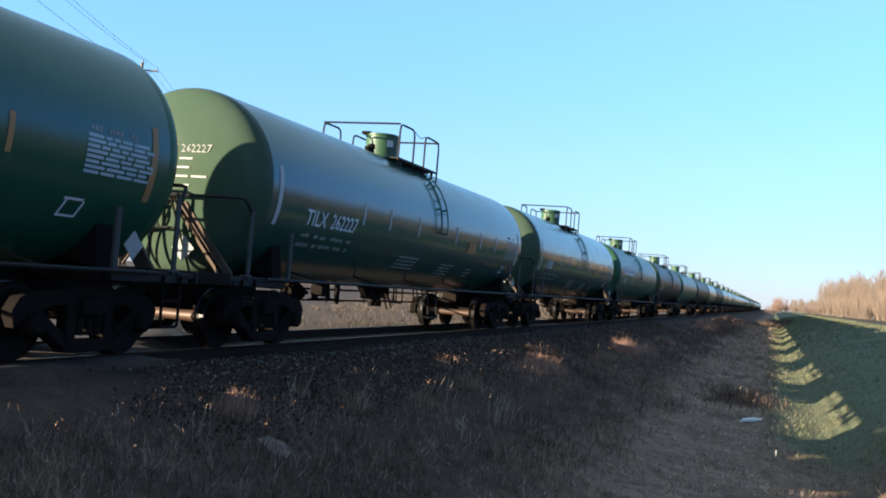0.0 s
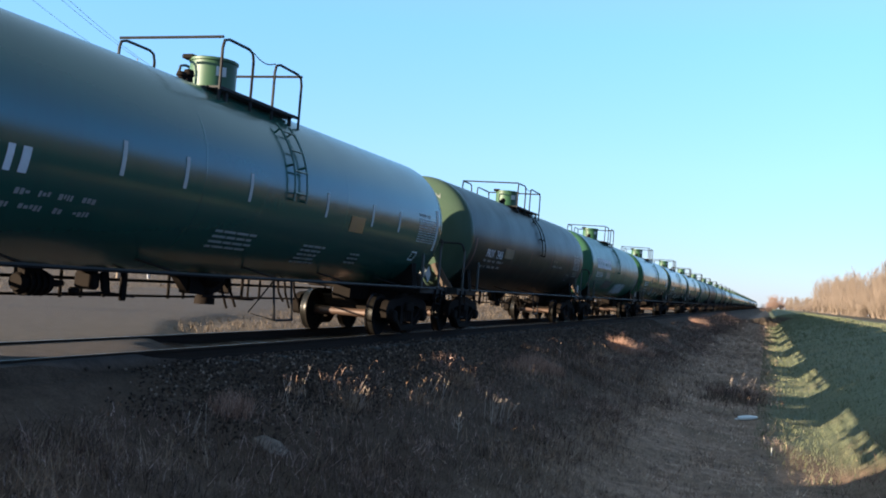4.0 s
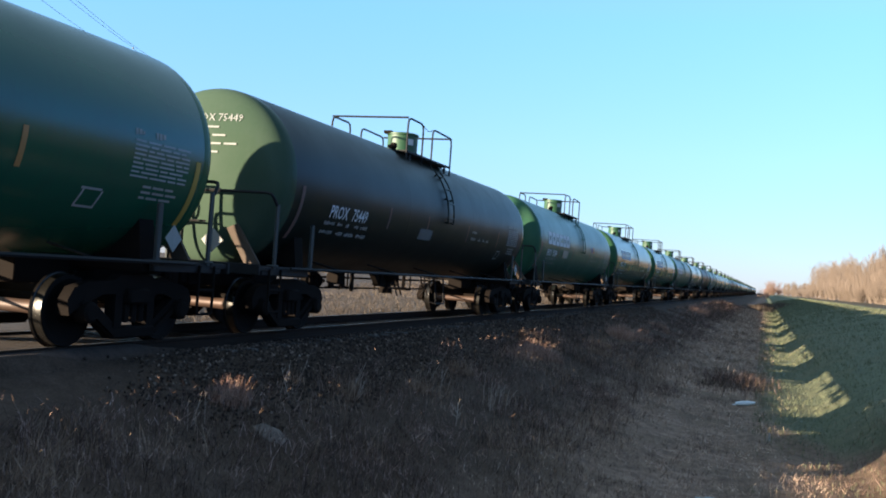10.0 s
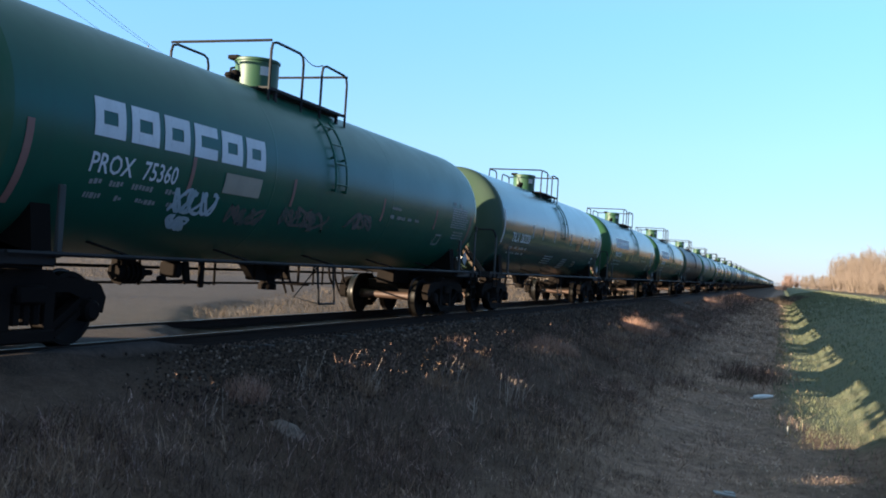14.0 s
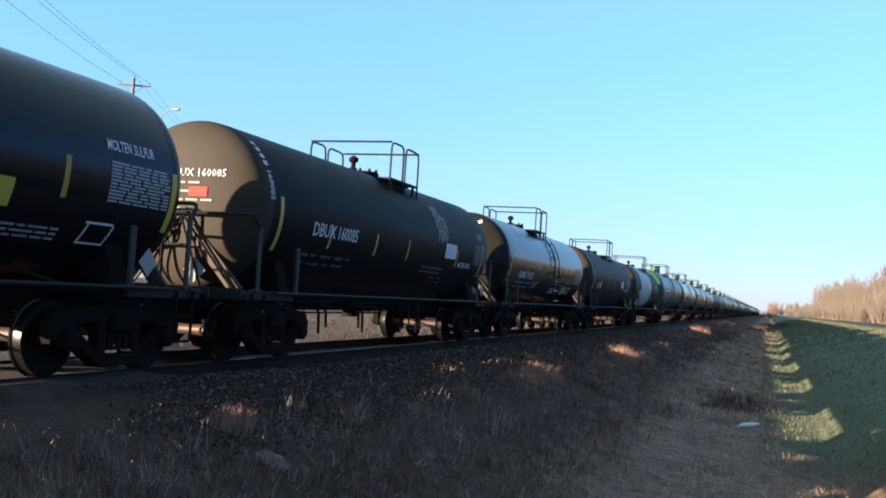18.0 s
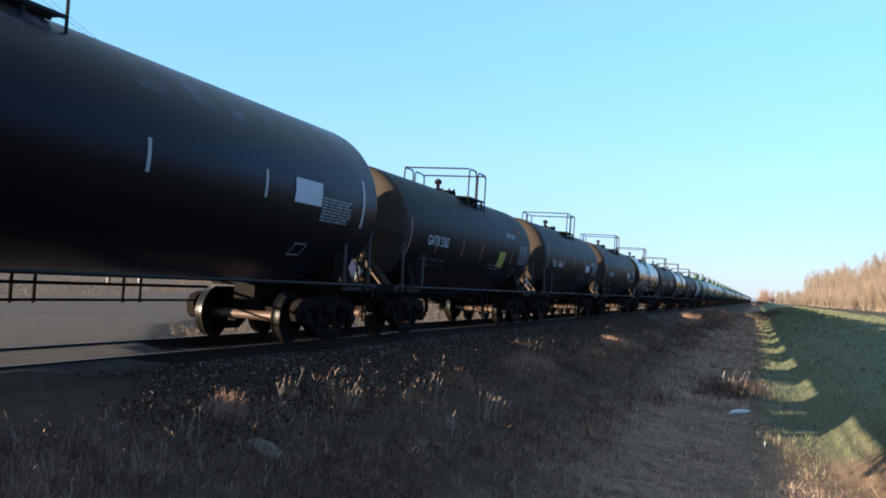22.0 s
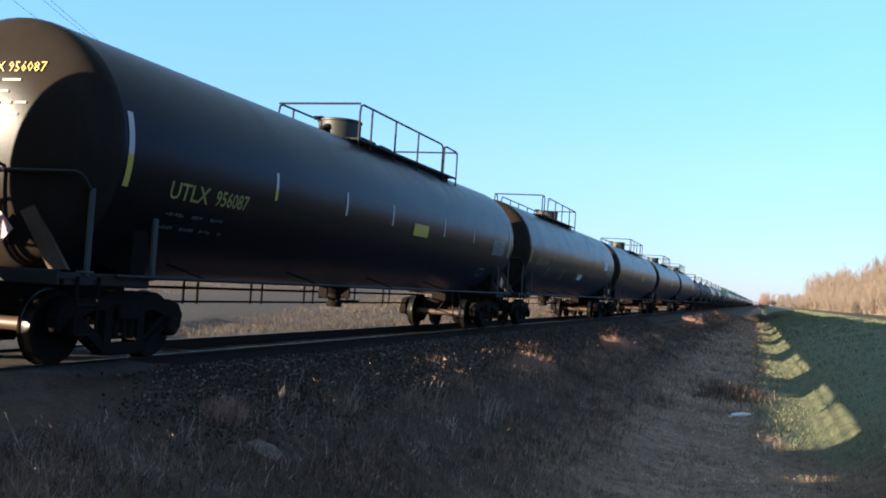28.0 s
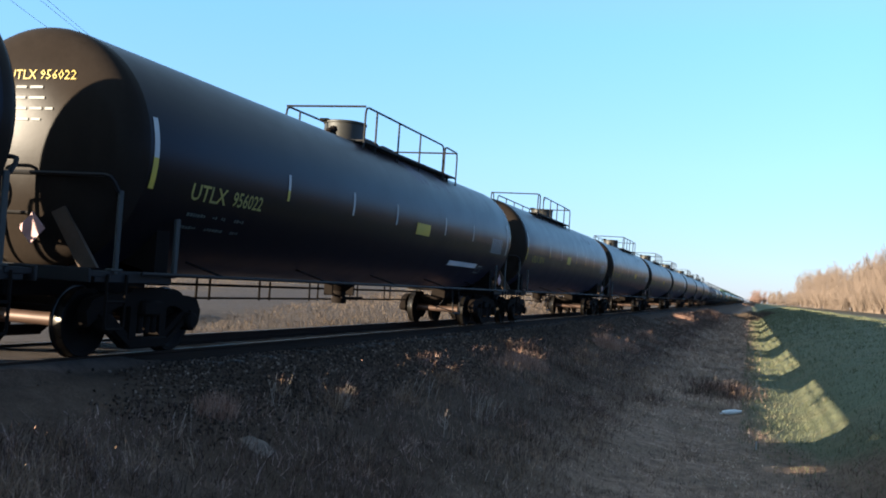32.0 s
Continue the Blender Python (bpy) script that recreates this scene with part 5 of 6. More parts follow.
# ---------------------------------------------------------------- ground
def make_ground():
    xs = [-400, -250, -160, -110, -80, -60, -48, -40, -34, -29, -25, -22, -20, -18.5, -17, -16, -15]
    x = -14.4
    while x < 6:
        xs.append(x)
        x += 0.16 if -7.6 < x < 2.5 else 0.3
    xs += [6.5, 7.2, 8, 9, 10, 11.5, 13, 15, 17.5, 20, 24, 28, 33, 40, 50, 65, 85, 120, 170, 250, 400]
    ys = [-1200, -700, -400, -220, -120, -60, -30, -15, -6, -2, 0.0]
    y = 1.0
    while y < 900:
        ys.append(y)
        y += 0.16 if y < 16 else (0.3 if y < 30 else (0.02 * y if y < 200 else 0.06 * y))
    ys += [1200, 1700, 2600]
    vs = [(a, b, ground_height(a, b)) for b in ys for a in xs]
    n = len(xs)
    fs = [(j * n + i, j * n + i + 1, (j + 1) * n + i + 1, (j + 1) * n + i) for j in range(len(ys) - 1) for i in range(n - 1)]
    me = bpy.data.meshes.new("ground")
    me.from_pydata(vs, [], fs)
    me.materials.append(ground_material())
    at = me.color_attributes.new("cover", "FLOAT_COLOR", "POINT")
    for k, (a, b, c) in enumerate(vs):
        r = road_amount(a, b)
        w = 0.5 * noise.noise((a * 0.5, b * 0.3, 7.7)) + 0.25 * noise.noise((a * 2, b * 2, 1.7))
        d = abs(a - TRACK_X)
        bal = (1 - step01(2.2, 3.1, d + 0.8 * w + (1.2 * step01(13, 8, b) if a > TRACK_X else 0))) * (1 - r)
        grn = step01(-0.15, 0.6, a + 0.7 * w - 4.0 * step01(24, 12, b)) if a < 60 else 1.0
        if a > TRACK_X + 0.9:
            # field past the bank coloured dark to dim its reflection in the tanks
            if a > 13:
                bal = 0.8
            bal = max(bal, 0.6 * step01(24, 13, b) * step01(0.5, 1.5, a))
            r, bal = 0.0, max(bal, 0.8 * r, (0.88 - 0.2 * step01(9.5, 7.0, b)) * step01(-2.2, -4.0, a + 1.2 * w))
        at.data[k].color = (r, bal, grn, 1)
    me.polygons.foreach_set("use_smooth", [True] * len(me.polygons))
    return tagged(new("ground", me), "dry grass verge, ballast bed, ditch and green bank", "ground", kind="structure")


def sep_beyond(nt, tc):
    """1 on the stubble field past the track, 0 on this side of it."""
    sep = nt.nodes.new("ShaderNodeSeparateXYZ")
    nt.links.new(tc, sep.inputs[0])
    r = nt.nodes.new("ShaderNodeMapRange")
    r.inputs["From Min"].default_value, r.inputs["From Max"].default_value = -9.5, -11.5
    nt.links.new(sep.outputs["X"], r.inputs["Value"])
    return r.outputs[0]


def ground_material():
    m, nt, b = tree_of("ground_cover")
    tc = nt.nodes.new("ShaderNodeTexCoord").outputs["Object"]
    at = nt.nodes.new("ShaderNodeAttribute")
    at.attribute_name = "cover"
    sep = nt.nodes.new("ShaderNodeSeparateColor")
    nt.links.new(at.outputs["Color"], sep.inputs[0])
    big = noise_of(nt, 0.5, 6, 0.6, tc)
    mid = noise_of(nt, 4.0, 6, 0.65, tc)
    fine = noise_of(nt, 40.0, 5, 0.7, tc)
    dry = ramp_of(nt, mid, [(0.3, (0.125, 0.074, 0.05)), (0.5, (0.295, 0.186, 0.125)), (0.75, (0.5, 0.33, 0.225))])
    dry = mix_of(nt, ramp_of(nt, big, [(0.4, (0, 0, 0)), (0.7, (0.6,) * 3)]), dry, (0.075, 0.05, 0.022))
    dry = mix_of(nt, sep_beyond(nt, tc), dry, ramp_of(nt, mid, [(0.3, (0.06, 0.043, 0.031)), (0.55, (0.125, 0.091, 0.067)), (0.8, (0.215, 0.155, 0.11))]))
    green = ramp_of(nt, mid, [(0.3, (0.09, 0.098, 0.056)), (0.55, (0.142, 0.15, 0.084)), (0.8, (0.185, 0.185, 0.105))])
    green = mix_of(nt, ramp_of(nt, big, [(0.45, (0, 0, 0)), (0.75, (0.5,) * 3)]), green, (0.2, 0.155, 0.085))
    stone = ramp_of(nt, fine, [(0.3, (0.021, 0.012, 0.007)), (0.52, (0.068, 0.042, 0.026)), (0.75, (0.175, 0.11, 0.069))])
    road = ramp_of(nt, mid, [(0.3, (0.056, 0.044, 0.037)), (0.7, (0.09, 0.07, 0.06))])
    road = mix_of(nt, ramp_of(nt, fine, [(0.35, (0, 0, 0)), (0.75, (0.35,) * 3)]), road, (0.165, 0.13, 0.11))
    col = mix_of(nt, sep.outputs[2], dry, green)
    col = mix_of(nt, sep.outputs[1], col, stone)
    col = mix_of(nt, sep.outputs[0], col, road)
    nt.links.new(col, b.inputs["Base Color"])
    b.inputs["Roughness"].default_value = 0.95
    b.inputs["Specular IOR Level"].default_value = 0.2
    bump_of(nt, b, fine, 0.8, 0.04)
    return m


ground = make_ground()


# ---------------------------------------------------------------- track
def make_track():
    prof = [(-0.07, -0.17), (0.07, -0.17), (0.07, -0.155), (0.012, -0.13), (0.012, -0.05), (0.036, -0.035), (0.036, -0.006), (0.014, 0.0), (-0.014, 0.0), (-0.036, -0.006), (-0.036, -0.035), (-0.012, -0.05), (-0.012, -0.13), (-0.07, -0.155)]
    for s in (-1, 1):
        b = Buf()
        b.quad_prism(prof, "y", -900, 1500)
        me = b.mesh("rail", [M["rail"], M["railtop"]])
        for p in me.polygons:
            if p.center.z > -0.002 and len(p.vertices) == 4:
                p.material_index = 1
        ob = new("rail", me)
        ob.location = (TRACK_X + s * GAUGE / 2, 0, 0)
        tagged(ob, "long steel rail, rusty with a polished head, on ties", "rail", "rails of the track", "structure")


make_track()


def make_ties():
    rng = random.Random(5)
    tie = new("track_ties")
    tagged(tie, "row of dark creosoted wooden ties in ballast", "railway ties", kind="structure")
    me = Buf().box((0, 0, 0), (2.6, 0.22, 0.16), 0.02).mesh("tie", M["tie"])
    for k in range(200):
        part("tie", me, None, tie, at=pose(TRACK_X + rng.uniform(-0.04, 0.04), 11.9 + 0.52 * k, -0.25 + rng.uniform(-0.01, 0.01), 0, 0, rng.uniform(-1, 1)))


make_ties()


# ---------------------------------------------------------------- far trees, poles
def cone(buf, a, b, ra, rb, n):
    a, b = Vector(a), Vector(b)
    d = (b - a).normalized()
    x = d.orthogonal().normalized()
    y = d.cross(x)
    vs = []
    for p, r in ((a, ra), (b, rb)):
        vs += [p + r * (math.cos(2 * math.pi * k / n) * x + math.sin(2 * math.pi * k / n) * y) for k in range(n)]
    buf.add(vs, [(k, (k + 1) % n, n + (k + 1) % n, n + k) for k in range(n)])


def leafless_tree(rng, h, spread):
    """A bare tree: tapered trunk, steep limbs and a haze of upright twigs that thins out towards the top."""
    wood, twigs = Buf(), Buf()
    top = Vector((rng.uniform(-0.05, 0.05) * h, rng.uniform(-0.05, 0.05) * h, h * 0.86))
    pts = [Vector((0, 0, -0.3)), Vector((top.x * 0.2, top.y * 0.2, h * 0.35)), Vector((top.x * 0.6, top.y * 0.6, h * 0.65)), top]
    r0 = h * 0.008
    for k in range(3):
        cone(wood, pts[k], pts[k + 1], r0 * (1 - 0.3 * k), r0 * (0.7 - 0.3 * k) + 0.008, 5)
    for k in range(46):
        t = rng.uniform(0.02, 0.95) if k > 13 else rng.uniform(0.0, 0.14)
        a = rng.uniform(0, 2 * math.pi)
        p = pts[0].lerp(top, t)
        ln = h * rng.uniform(0.16, 0.34) * (1.15 - 0.62 * t)
        e = p + Vector((math.cos(a) * ln * spread, math.sin(a) * ln * spread, ln))
        cone(wood, p, e, r0 * 0.34 * (1.1 - t), 0.01, 4)
        for q in range(int(44 - 22 * t)):
            u = rng.uniform(0.1, 1)
            p2 = p.lerp(e, u)
            d = Vector((rng.uniform(-0.32, 0.32), rng.uniform(-0.32, 0.32), rng.uniform(0.7, 2.0))).normalized() * h * rng.uniform(0.06, 0.2) * (1.1 - 0.45 * t)
            w = Vector((rng.uniform(-1, 1), rng.uniform(-1, 1), 0)).normalized() * h * 0.0008
            twigs.add([p2 - w, p2 + w, p2 + d], [(0, 1, 2)])
    return wood, twigs


M["bark"] = coated("grey_brown_bark", (0.19, 0.14, 0.105), (0.25, 0.19, 0.145), 0.9, scale=2, streak=False, bump=0)
M["unseentwig"] = coated("unseen_dark_twigs", (0.035, 0.03, 0.023), (0.055, 0.046, 0.036), 0.9, scale=0.4, streak=False, bump=0)
M["redtwig"] = coated("reddish_twigs", (0.2, 0.115, 0.085), (0.28, 0.17, 0.13), 0.9, scale=0.4, streak=False, bump=0)
M["twig"] = coated("tan_twigs", (0.18, 0.13, 0.098), (0.26, 0.198, 0.152), 0.9, scale=0.4, streak=False, bump=0)


def plant_trees():
    rng = random.Random(11)
    masters = []
    for k in range(7):
        w, t = leafless_tree(rng, 20.0, 0.52 if k < 4 else 0.8)
        masters.append((w, t, w.mesh("trunk", M["bark"]), t.mesh("crown", M["twig"])))
    spots = []
    # the tall row angles in towards the track, then lower woods, then a round clump at the end
    y = 270.0
    while y < 690:
        for row in range(5):
            x = 47 - (y - 350) * 0.05 + row * 6
            if row < 2 or (row < 4 and y < 520):
                spots.append((x + rng.uniform(-2.5, 2.5), y + rng.uniform(-3, 3), (1.04 + 0.34 * noise.noise((y * 0.045, row * 0.4, 3.3))) * rng.uniform(0.82, 1.14), rng.randrange(4)))
        y += 2.6 + (y - 270) * 0.009
    near = len(spots)
    for k in range(70):
        spots.append((rng.uniform(15, 34), rng.uniform(720, 950), rng.uniform(0.45, 0.68), rng.randrange(4)))
    for k in range(30):
        spots.append((rng.uniform(0.5, 13), rng.uniform(850, 930), rng.uniform(0.5, 0.72), 4 + rng.randrange(2)))
    for k in range(16):
        spots.append((rng.uniform(-4, 2), rng.uniform(560, 900), rng.uniform(0.16, 0.3), 4 + rng.randrange(2)))
    # unseen dark trees beside the track, added to darken the tanks' reflections
    y = 40.0
    while y < 268:
        for row in range(2):
            spots.append((47 - (y - 350) * 0.05 + row * 7 + rng.uniform(-3, 3), y + rng.uniform(-2, 2), rng.uniform(0.7, 1.05), 6))
        y += 4.2
    far = [Buf(), Buf(), Buf(), Buf()]
    for i, (x, y, h, k) in enumerate(spots):
        w, t, wm, tm = masters[k]
        wide = 1.15
        m = Matrix.LocRotScale((x, y, base_height(x) - 0.2), Euler((0, 0, rng.uniform(0, 6.28))), (h * wide, h * wide, h))
        if i < near and i < 260:
            tr = new("tree")
            tagged(tr, "bare tan leafless tree in a dense row beyond the field", "tree", "trees beyond the field")
            part("trunk", wm, None, tr)
            part("crown", tm, None, tr)
            tr.matrix_basis = m
        else:
            far[0].add([m @ Vector(p) for p in w.v], w.f)
            far[3 if k == 6 else 2 if k > 3 else 1].add([m @ Vector(p) for p in t.v], t.f)
    wood = new("far_woods")
    tagged(wood, "far leafless woods and brush, with unseen trees added beside the track", "woods", kind="stuff")
    for b, mat, nm in ((far[0], "bark", "trunks"), (far[1], "twig", "crowns"), (far[2], "redtwig", "reddish_crowns"), (far[3], "unseentwig", "dark_crowns")):
        me = bpy.data.meshes.new(nm)
        me.from_pydata(b.v, [], b.f)
        me.materials.append(M[mat])
        part(nm, me, None, wood)


plant_trees()


def power_pole(x, y, h, turn, label):
    p = new("power_pole")
    tagged(p, label, "power pole", "power poles of the line")
    part("shaft", Buf().lathe([(-0.5, 0.16), (h * 0.5, 0.135), (h, 0.11), (h, 0.0)], 12, "z"), M["pole"], p)
    part("crossarm", Buf().box((0, 0.16, h - 0.55), (2.44, 0.1, 0.12), 0.015), M["pole"], p, "pale wooden crossarm")
    for s in (-1, 1):
        part("brace", Buf().tube([(s * 0.7, 0.2, h - 0.6), (0, 0.17, h - 1.15)], 0.018, 5), M["porcelain"], p)
    for q, z in ((-1.1, h - 0.49), (1.1, h - 0.49), (0, h)):
        part("insulator", Buf().lathe([(z, 0.02), (z + 0.1, 0.02), (z + 0.1, 0.06), (z + 0.16, 0.05), (z + 0.16, 0.065), (z + 0.25, 0.03), (z + 0.25, 0.0)], 8, "z", (q, 0.16 if q else 0, 0)), M["porcelain"], p)
    p.matrix_basis = pose(x, y, -0.5, 0, 0, turn)
    return p


LINE_DIR = Vector((-math.sin(radians(24)), math.cos(radians(24)), 0))
POLE = Vector((-46.5, 60.0, 0))
for k in (-1, 0, 1, 2):
    q = POLE + LINE_DIR * 52 * k
    power_pole(q.x, q.y, 16.6, 24, "weathered wooden power pole with one crossarm")


def string_wires():
    for off, dz in ((-1.1, -0.28), (0.0, 0.22), (1.1, -0.28)):
        side = Vector((LINE_DIR.y, -LINE_DIR.x, 0)) * off
        b = Buf()
        pts = []
        for k in range(-1, 2):
            a = POLE + LINE_DIR * 52 * k + side
            e = POLE + LINE_DIR * 52 * (k + 1) + side
            for t in range(14):
                u = t / 14
                p = a.lerp(e, u)
                p.z = 16.6 - 0.5 + dz - 0.0 - 0.9 * 4 * u * (1 - u)
                pts.append(p)
        b.tube(pts, 0.014, 4)
        w = part("power_wire", b, M["wire"], None)
        tagged(w, "thin sagging power wire between the poles", "wire", "wires of the power line")


string_wires()


def street_lamp(x, y, h):
    p = new("street_lamp")
    tagged(p, "grey street lamp with one curved arm beyond the track", "street lamp")
    part("pole", Buf().lathe([(-0.3, 0.11), (h - 0.6, 0.07), (h - 0.6, 0.0)], 10, "z"), M["porcelain"], p)
    part("arm", Buf().tube([(0, 0, h - 0.7), (0.3, -0.1, h - 0.25), (1.0, -0.35, h - 0.02), (1.7, -0.6, h)], 0.04, 6), M["porcelain"], p)
    part("lamp_head", Buf().lathe([(-0.35, 0.0), (-0.33, 0.07), (0.0, 0.14), (0.3, 0.1), (0.36, 0.0)], 10, "x", (1.95, -0.7, h)), M["porcelain"], p)
    p.matrix_basis = pose(x, y, -0.5)


street_lamp(-49.4, 67.7, 15.6)


# ---------------------------------------------------------------- grass, stones and small things
def blade_material(name, stops, rough=0.8, patch=None, clump=False):
    m, nt, b = tree_of(name)
    g = nt.nodes.new("ShaderNodeNewGeometry")
    col = ramp_of(nt, g.outputs["Random Per Island"], stops)
    tc = nt.nodes.new("ShaderNodeTexCoord").outputs["Object"]
    col = mix_of(nt, ramp_of(nt, noise_of(nt, 0.7, 4, 0.6, tc), [(0.35, (0, 0, 0)), (0.7, (0.55,) * 3)]), col, stops[0][1])
    if patch:
        col = mix_of(nt, ramp_of(nt, noise_of(nt, 0.45, 5, 0.6, tc), [(0.45, (0, 0, 0)), (0.68, (0.75,) * 3)]), col, patch)
    if clump:
        # dead stems stand dark and pale in small clumps
        col = mix_of(nt, 1.0, col, ramp_of(nt, noise_of(nt, 2.6, 5, 0.68, tc), [(0.38, (0.3, 0.29, 0.29)), (0.5, (0.85, 0.84, 0.84)), (0.62, (1.9, 1.86, 1.84))]), "MULTIPLY")
    nt.links.new(col, b.inputs["Base Color"])
    b.inputs["Roughness"].default_value = rough
    b.inputs["Specular IOR Level"].default_value = 0.15
    return m


M["straw"] = blade_material("dry_grass", clump=True, stops=[(0.0, (0.19, 0.12, 0.083)), (0.45, (0.43, 0.285, 0.2)), (0.8, (0.6, 0.425, 0.305)), (1.0, (0.72, 0.54, 0.4))])
M["paleStraw"] = blade_material("pale_dry_grass", [(0.0, (0.16, 0.09, 0.056)), (0.5, (0.34, 0.21, 0.135)), (1.0, (0.5, 0.34, 0.23))])
M["pinkStraw"] = blade_material("pinkish_dead_grass", [(0.0, (0.22, 0.11, 0.075)), (0.5, (0.46, 0.26, 0.18)), (1.0, (0.62, 0.4, 0.29))])
M["blade"] = blade_material("green_grass", [(0.0, (0.086, 0.096, 0.054)), (0.5, (0.138, 0.144, 0.08)), (0.85, (0.182, 0.178, 0.1)), (1.0, (0.255, 0.205, 0.128))])
M["brush"] = blade_material("dry_brush", [(0.0, (0.035, 0.024, 0.018)), (0.5, (0.1, 0.072, 0.052)), (1.0, (0.24, 0.175, 0.125))])
M["stubble"] = blade_material("field_stubble", [(0.0, (0.07, 0.05, 0.035)), (0.5, (0.16, 0.118, 0.082)), (1.0, (0.3, 0.225, 0.16))])
M["gravel"] = blade_material("ballast_stone", [(0.0, (0.028, 0.018, 0.012)), (0.5, (0.074, 0.048, 0.033)), (0.85, (0.14, 0.094, 0.066)), (1.0, (0.38, 0.27, 0.2))])


def tri_mesh(name, pts, mat):
    """A mesh of loose triangles from an array of corners."""
    n = len(pts) // 3
    me = bpy.data.meshes.new(name)
    me.vertices.add(3 * n)
    me.vertices.foreach_set("co", np.asarray(pts, dtype=np.float32).ravel())
    me.loops.add(3 * n)
    me.loops.foreach_set("vertex_index", np.arange(3 * n, dtype=np.int32))
    me.polygons.add(n)
    me.polygons.foreach_set("loop_start", np.arange(0, 3 * n, 3, dtype=np.int32))
    me.materials.append(mat)
    me.update(calc_edges=True)
    me.validate()
    return me


def blade(pts, rng, x, y, z, h, w, lean):
    a = rng.uniform(0, 6.283)
    dx, dy = math.cos(a) * w, math.sin(a) * w
    b = rng.uniform(0, 6.283)
    lx, ly = math.cos(b) * lean * h, math.sin(b) * lean * h
    pts += [(x - dx, y - dy, z - 0.02), (x + dx, y + dy, z - 0.02), (x + lx, y + ly, z + h)]


def sow(name, label, category, mat, seed, count, place, size, lean, width):
    """Loose blades over a stretch of the plan; place gives x, y and a density."""
    rng = random.Random(seed)
    pts = []
    made = 0
    while made < count:
        x, y, keep = place(rng)
        if rng.random() > keep:
            made += 0.2
            continue
        z = ground_height(x, y)
        k = 1.0 + max(0.0, y - 15) * 0.035
        h = rng.uniform(*size) * (0.6 + 0.8 * max(0.0, 0.5 + noise.noise((x * 0.9, y * 0.9, 2.2)))) * (0.7 + 1.1 * max(0.0, noise.noise((x * 2.6, y * 1.8, 6.2))))
        blade(pts, rng, x, y, z, h * min(2.0, 1 + max(0.0, y - 30) * 0.01), width * k, rng.uniform(0.1, lean))
        made += 1
    ob = new(name, tri_mesh(name, pts, mat))
    return tagged(ob, label, category, kind="stuff")


def verge(rng):
    y = 4.8 + 150 * rng.random() ** 3.2
    x = rng.uniform(-6.3, 2.2 + 4.0 * step01(34, 20, y))
    d = 1.0
    if x < -5.0:
        d = 0.3 + 0.7 * step01(13.0, 8.5, y) + 0.2 * step01(-6.0, -5.2, x)
    d *= 0.35 + 0.65 * step01(-0.25, 0.35, noise.noise((x * 0.7, y * 0.5, 4.4)))
    return x, y, d * (1 - road_amount(x, y))


def bank(rng):
    y = 11 + 250 * rng.random() ** 3.0
    x = -0.1 + 10.0 * rng.random() ** 1.3
    return x, y, 0.9 * (0.06 + 0.94 * step01(12, 22, y + 3.5 * (x - 1.6) + 3 * noise.noise((x, y, 5.5))))


def beyond(rng):
    y = 13 + 70 * rng.random() ** 1.6
    x = -11.0 - 26 * rng.random() ** 1.5
    return x, y, 1 - road_amount(x, y)


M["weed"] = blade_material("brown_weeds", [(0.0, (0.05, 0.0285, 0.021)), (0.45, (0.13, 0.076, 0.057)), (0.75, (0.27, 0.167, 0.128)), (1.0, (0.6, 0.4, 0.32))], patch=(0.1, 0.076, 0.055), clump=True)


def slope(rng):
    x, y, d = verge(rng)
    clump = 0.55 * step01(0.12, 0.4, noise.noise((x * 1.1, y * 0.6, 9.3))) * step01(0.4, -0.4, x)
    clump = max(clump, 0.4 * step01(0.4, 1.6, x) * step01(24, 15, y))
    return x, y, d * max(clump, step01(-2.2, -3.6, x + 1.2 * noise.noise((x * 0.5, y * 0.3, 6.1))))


def floor_of_ditch(rng):
    x, y, d = verge(rng)
    return x, y, (0.5 + 0.5 * d) * step01(0.6, -0.3, x - 0.05 - 1.2 * step01(22, 12, y) + 0.7 * noise.noise((x, y, 3.1))) * step01(-4.0, -2.6, x + 1.2 * noise.noise((x * 0.5, y * 0.3, 6.1)))


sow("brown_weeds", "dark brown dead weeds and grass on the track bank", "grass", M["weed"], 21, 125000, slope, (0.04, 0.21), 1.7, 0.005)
sow("dry_grass", "pale matted dry grass on the ditch floor", "grass", M["straw"], 24, 85000, floor_of_ditch, (0.03, 0.14), 1.9, 0.006)
sow("green_grass", "short green and yellow grass on the ditch bank", "grass", M["blade"], 22, 60000, bank, (0.05, 0.13), 0.8, 0.008)
sow("dry_brush", "low tangled dry brush beyond the track", "brush", M["brush"], 23, 24000, beyond, (0.04, 0.2), 1.3, 0.006)


def field(rng):
    y = 16 + 190 * rng.random() ** 1.4
    x = -17.0 - 75 * rng.random() ** 1.3
    return x, y, 1 - road_amount(x, y)


sow("field_grass", "tall pale dry grass in the field beyond the road", "grass", M["stubble"], 26, 26000, field, (0.05, 0.12), 0.8, 0.012)


def wisps(rng):
    y = 5.0 + 30 * rng.random() ** 1.8
    x = rng.uniform(-5.5, -2.4)
    return x, y, step01(-0.1, 0.35, noise.noise((x * 0.8, y * 0.6, 2.9))) * (1 - road_amount(x, y))


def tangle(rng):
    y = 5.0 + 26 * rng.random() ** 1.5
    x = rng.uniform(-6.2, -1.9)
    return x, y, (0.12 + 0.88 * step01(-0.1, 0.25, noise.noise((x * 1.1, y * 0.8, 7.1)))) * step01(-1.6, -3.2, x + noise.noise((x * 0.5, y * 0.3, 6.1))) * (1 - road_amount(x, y))


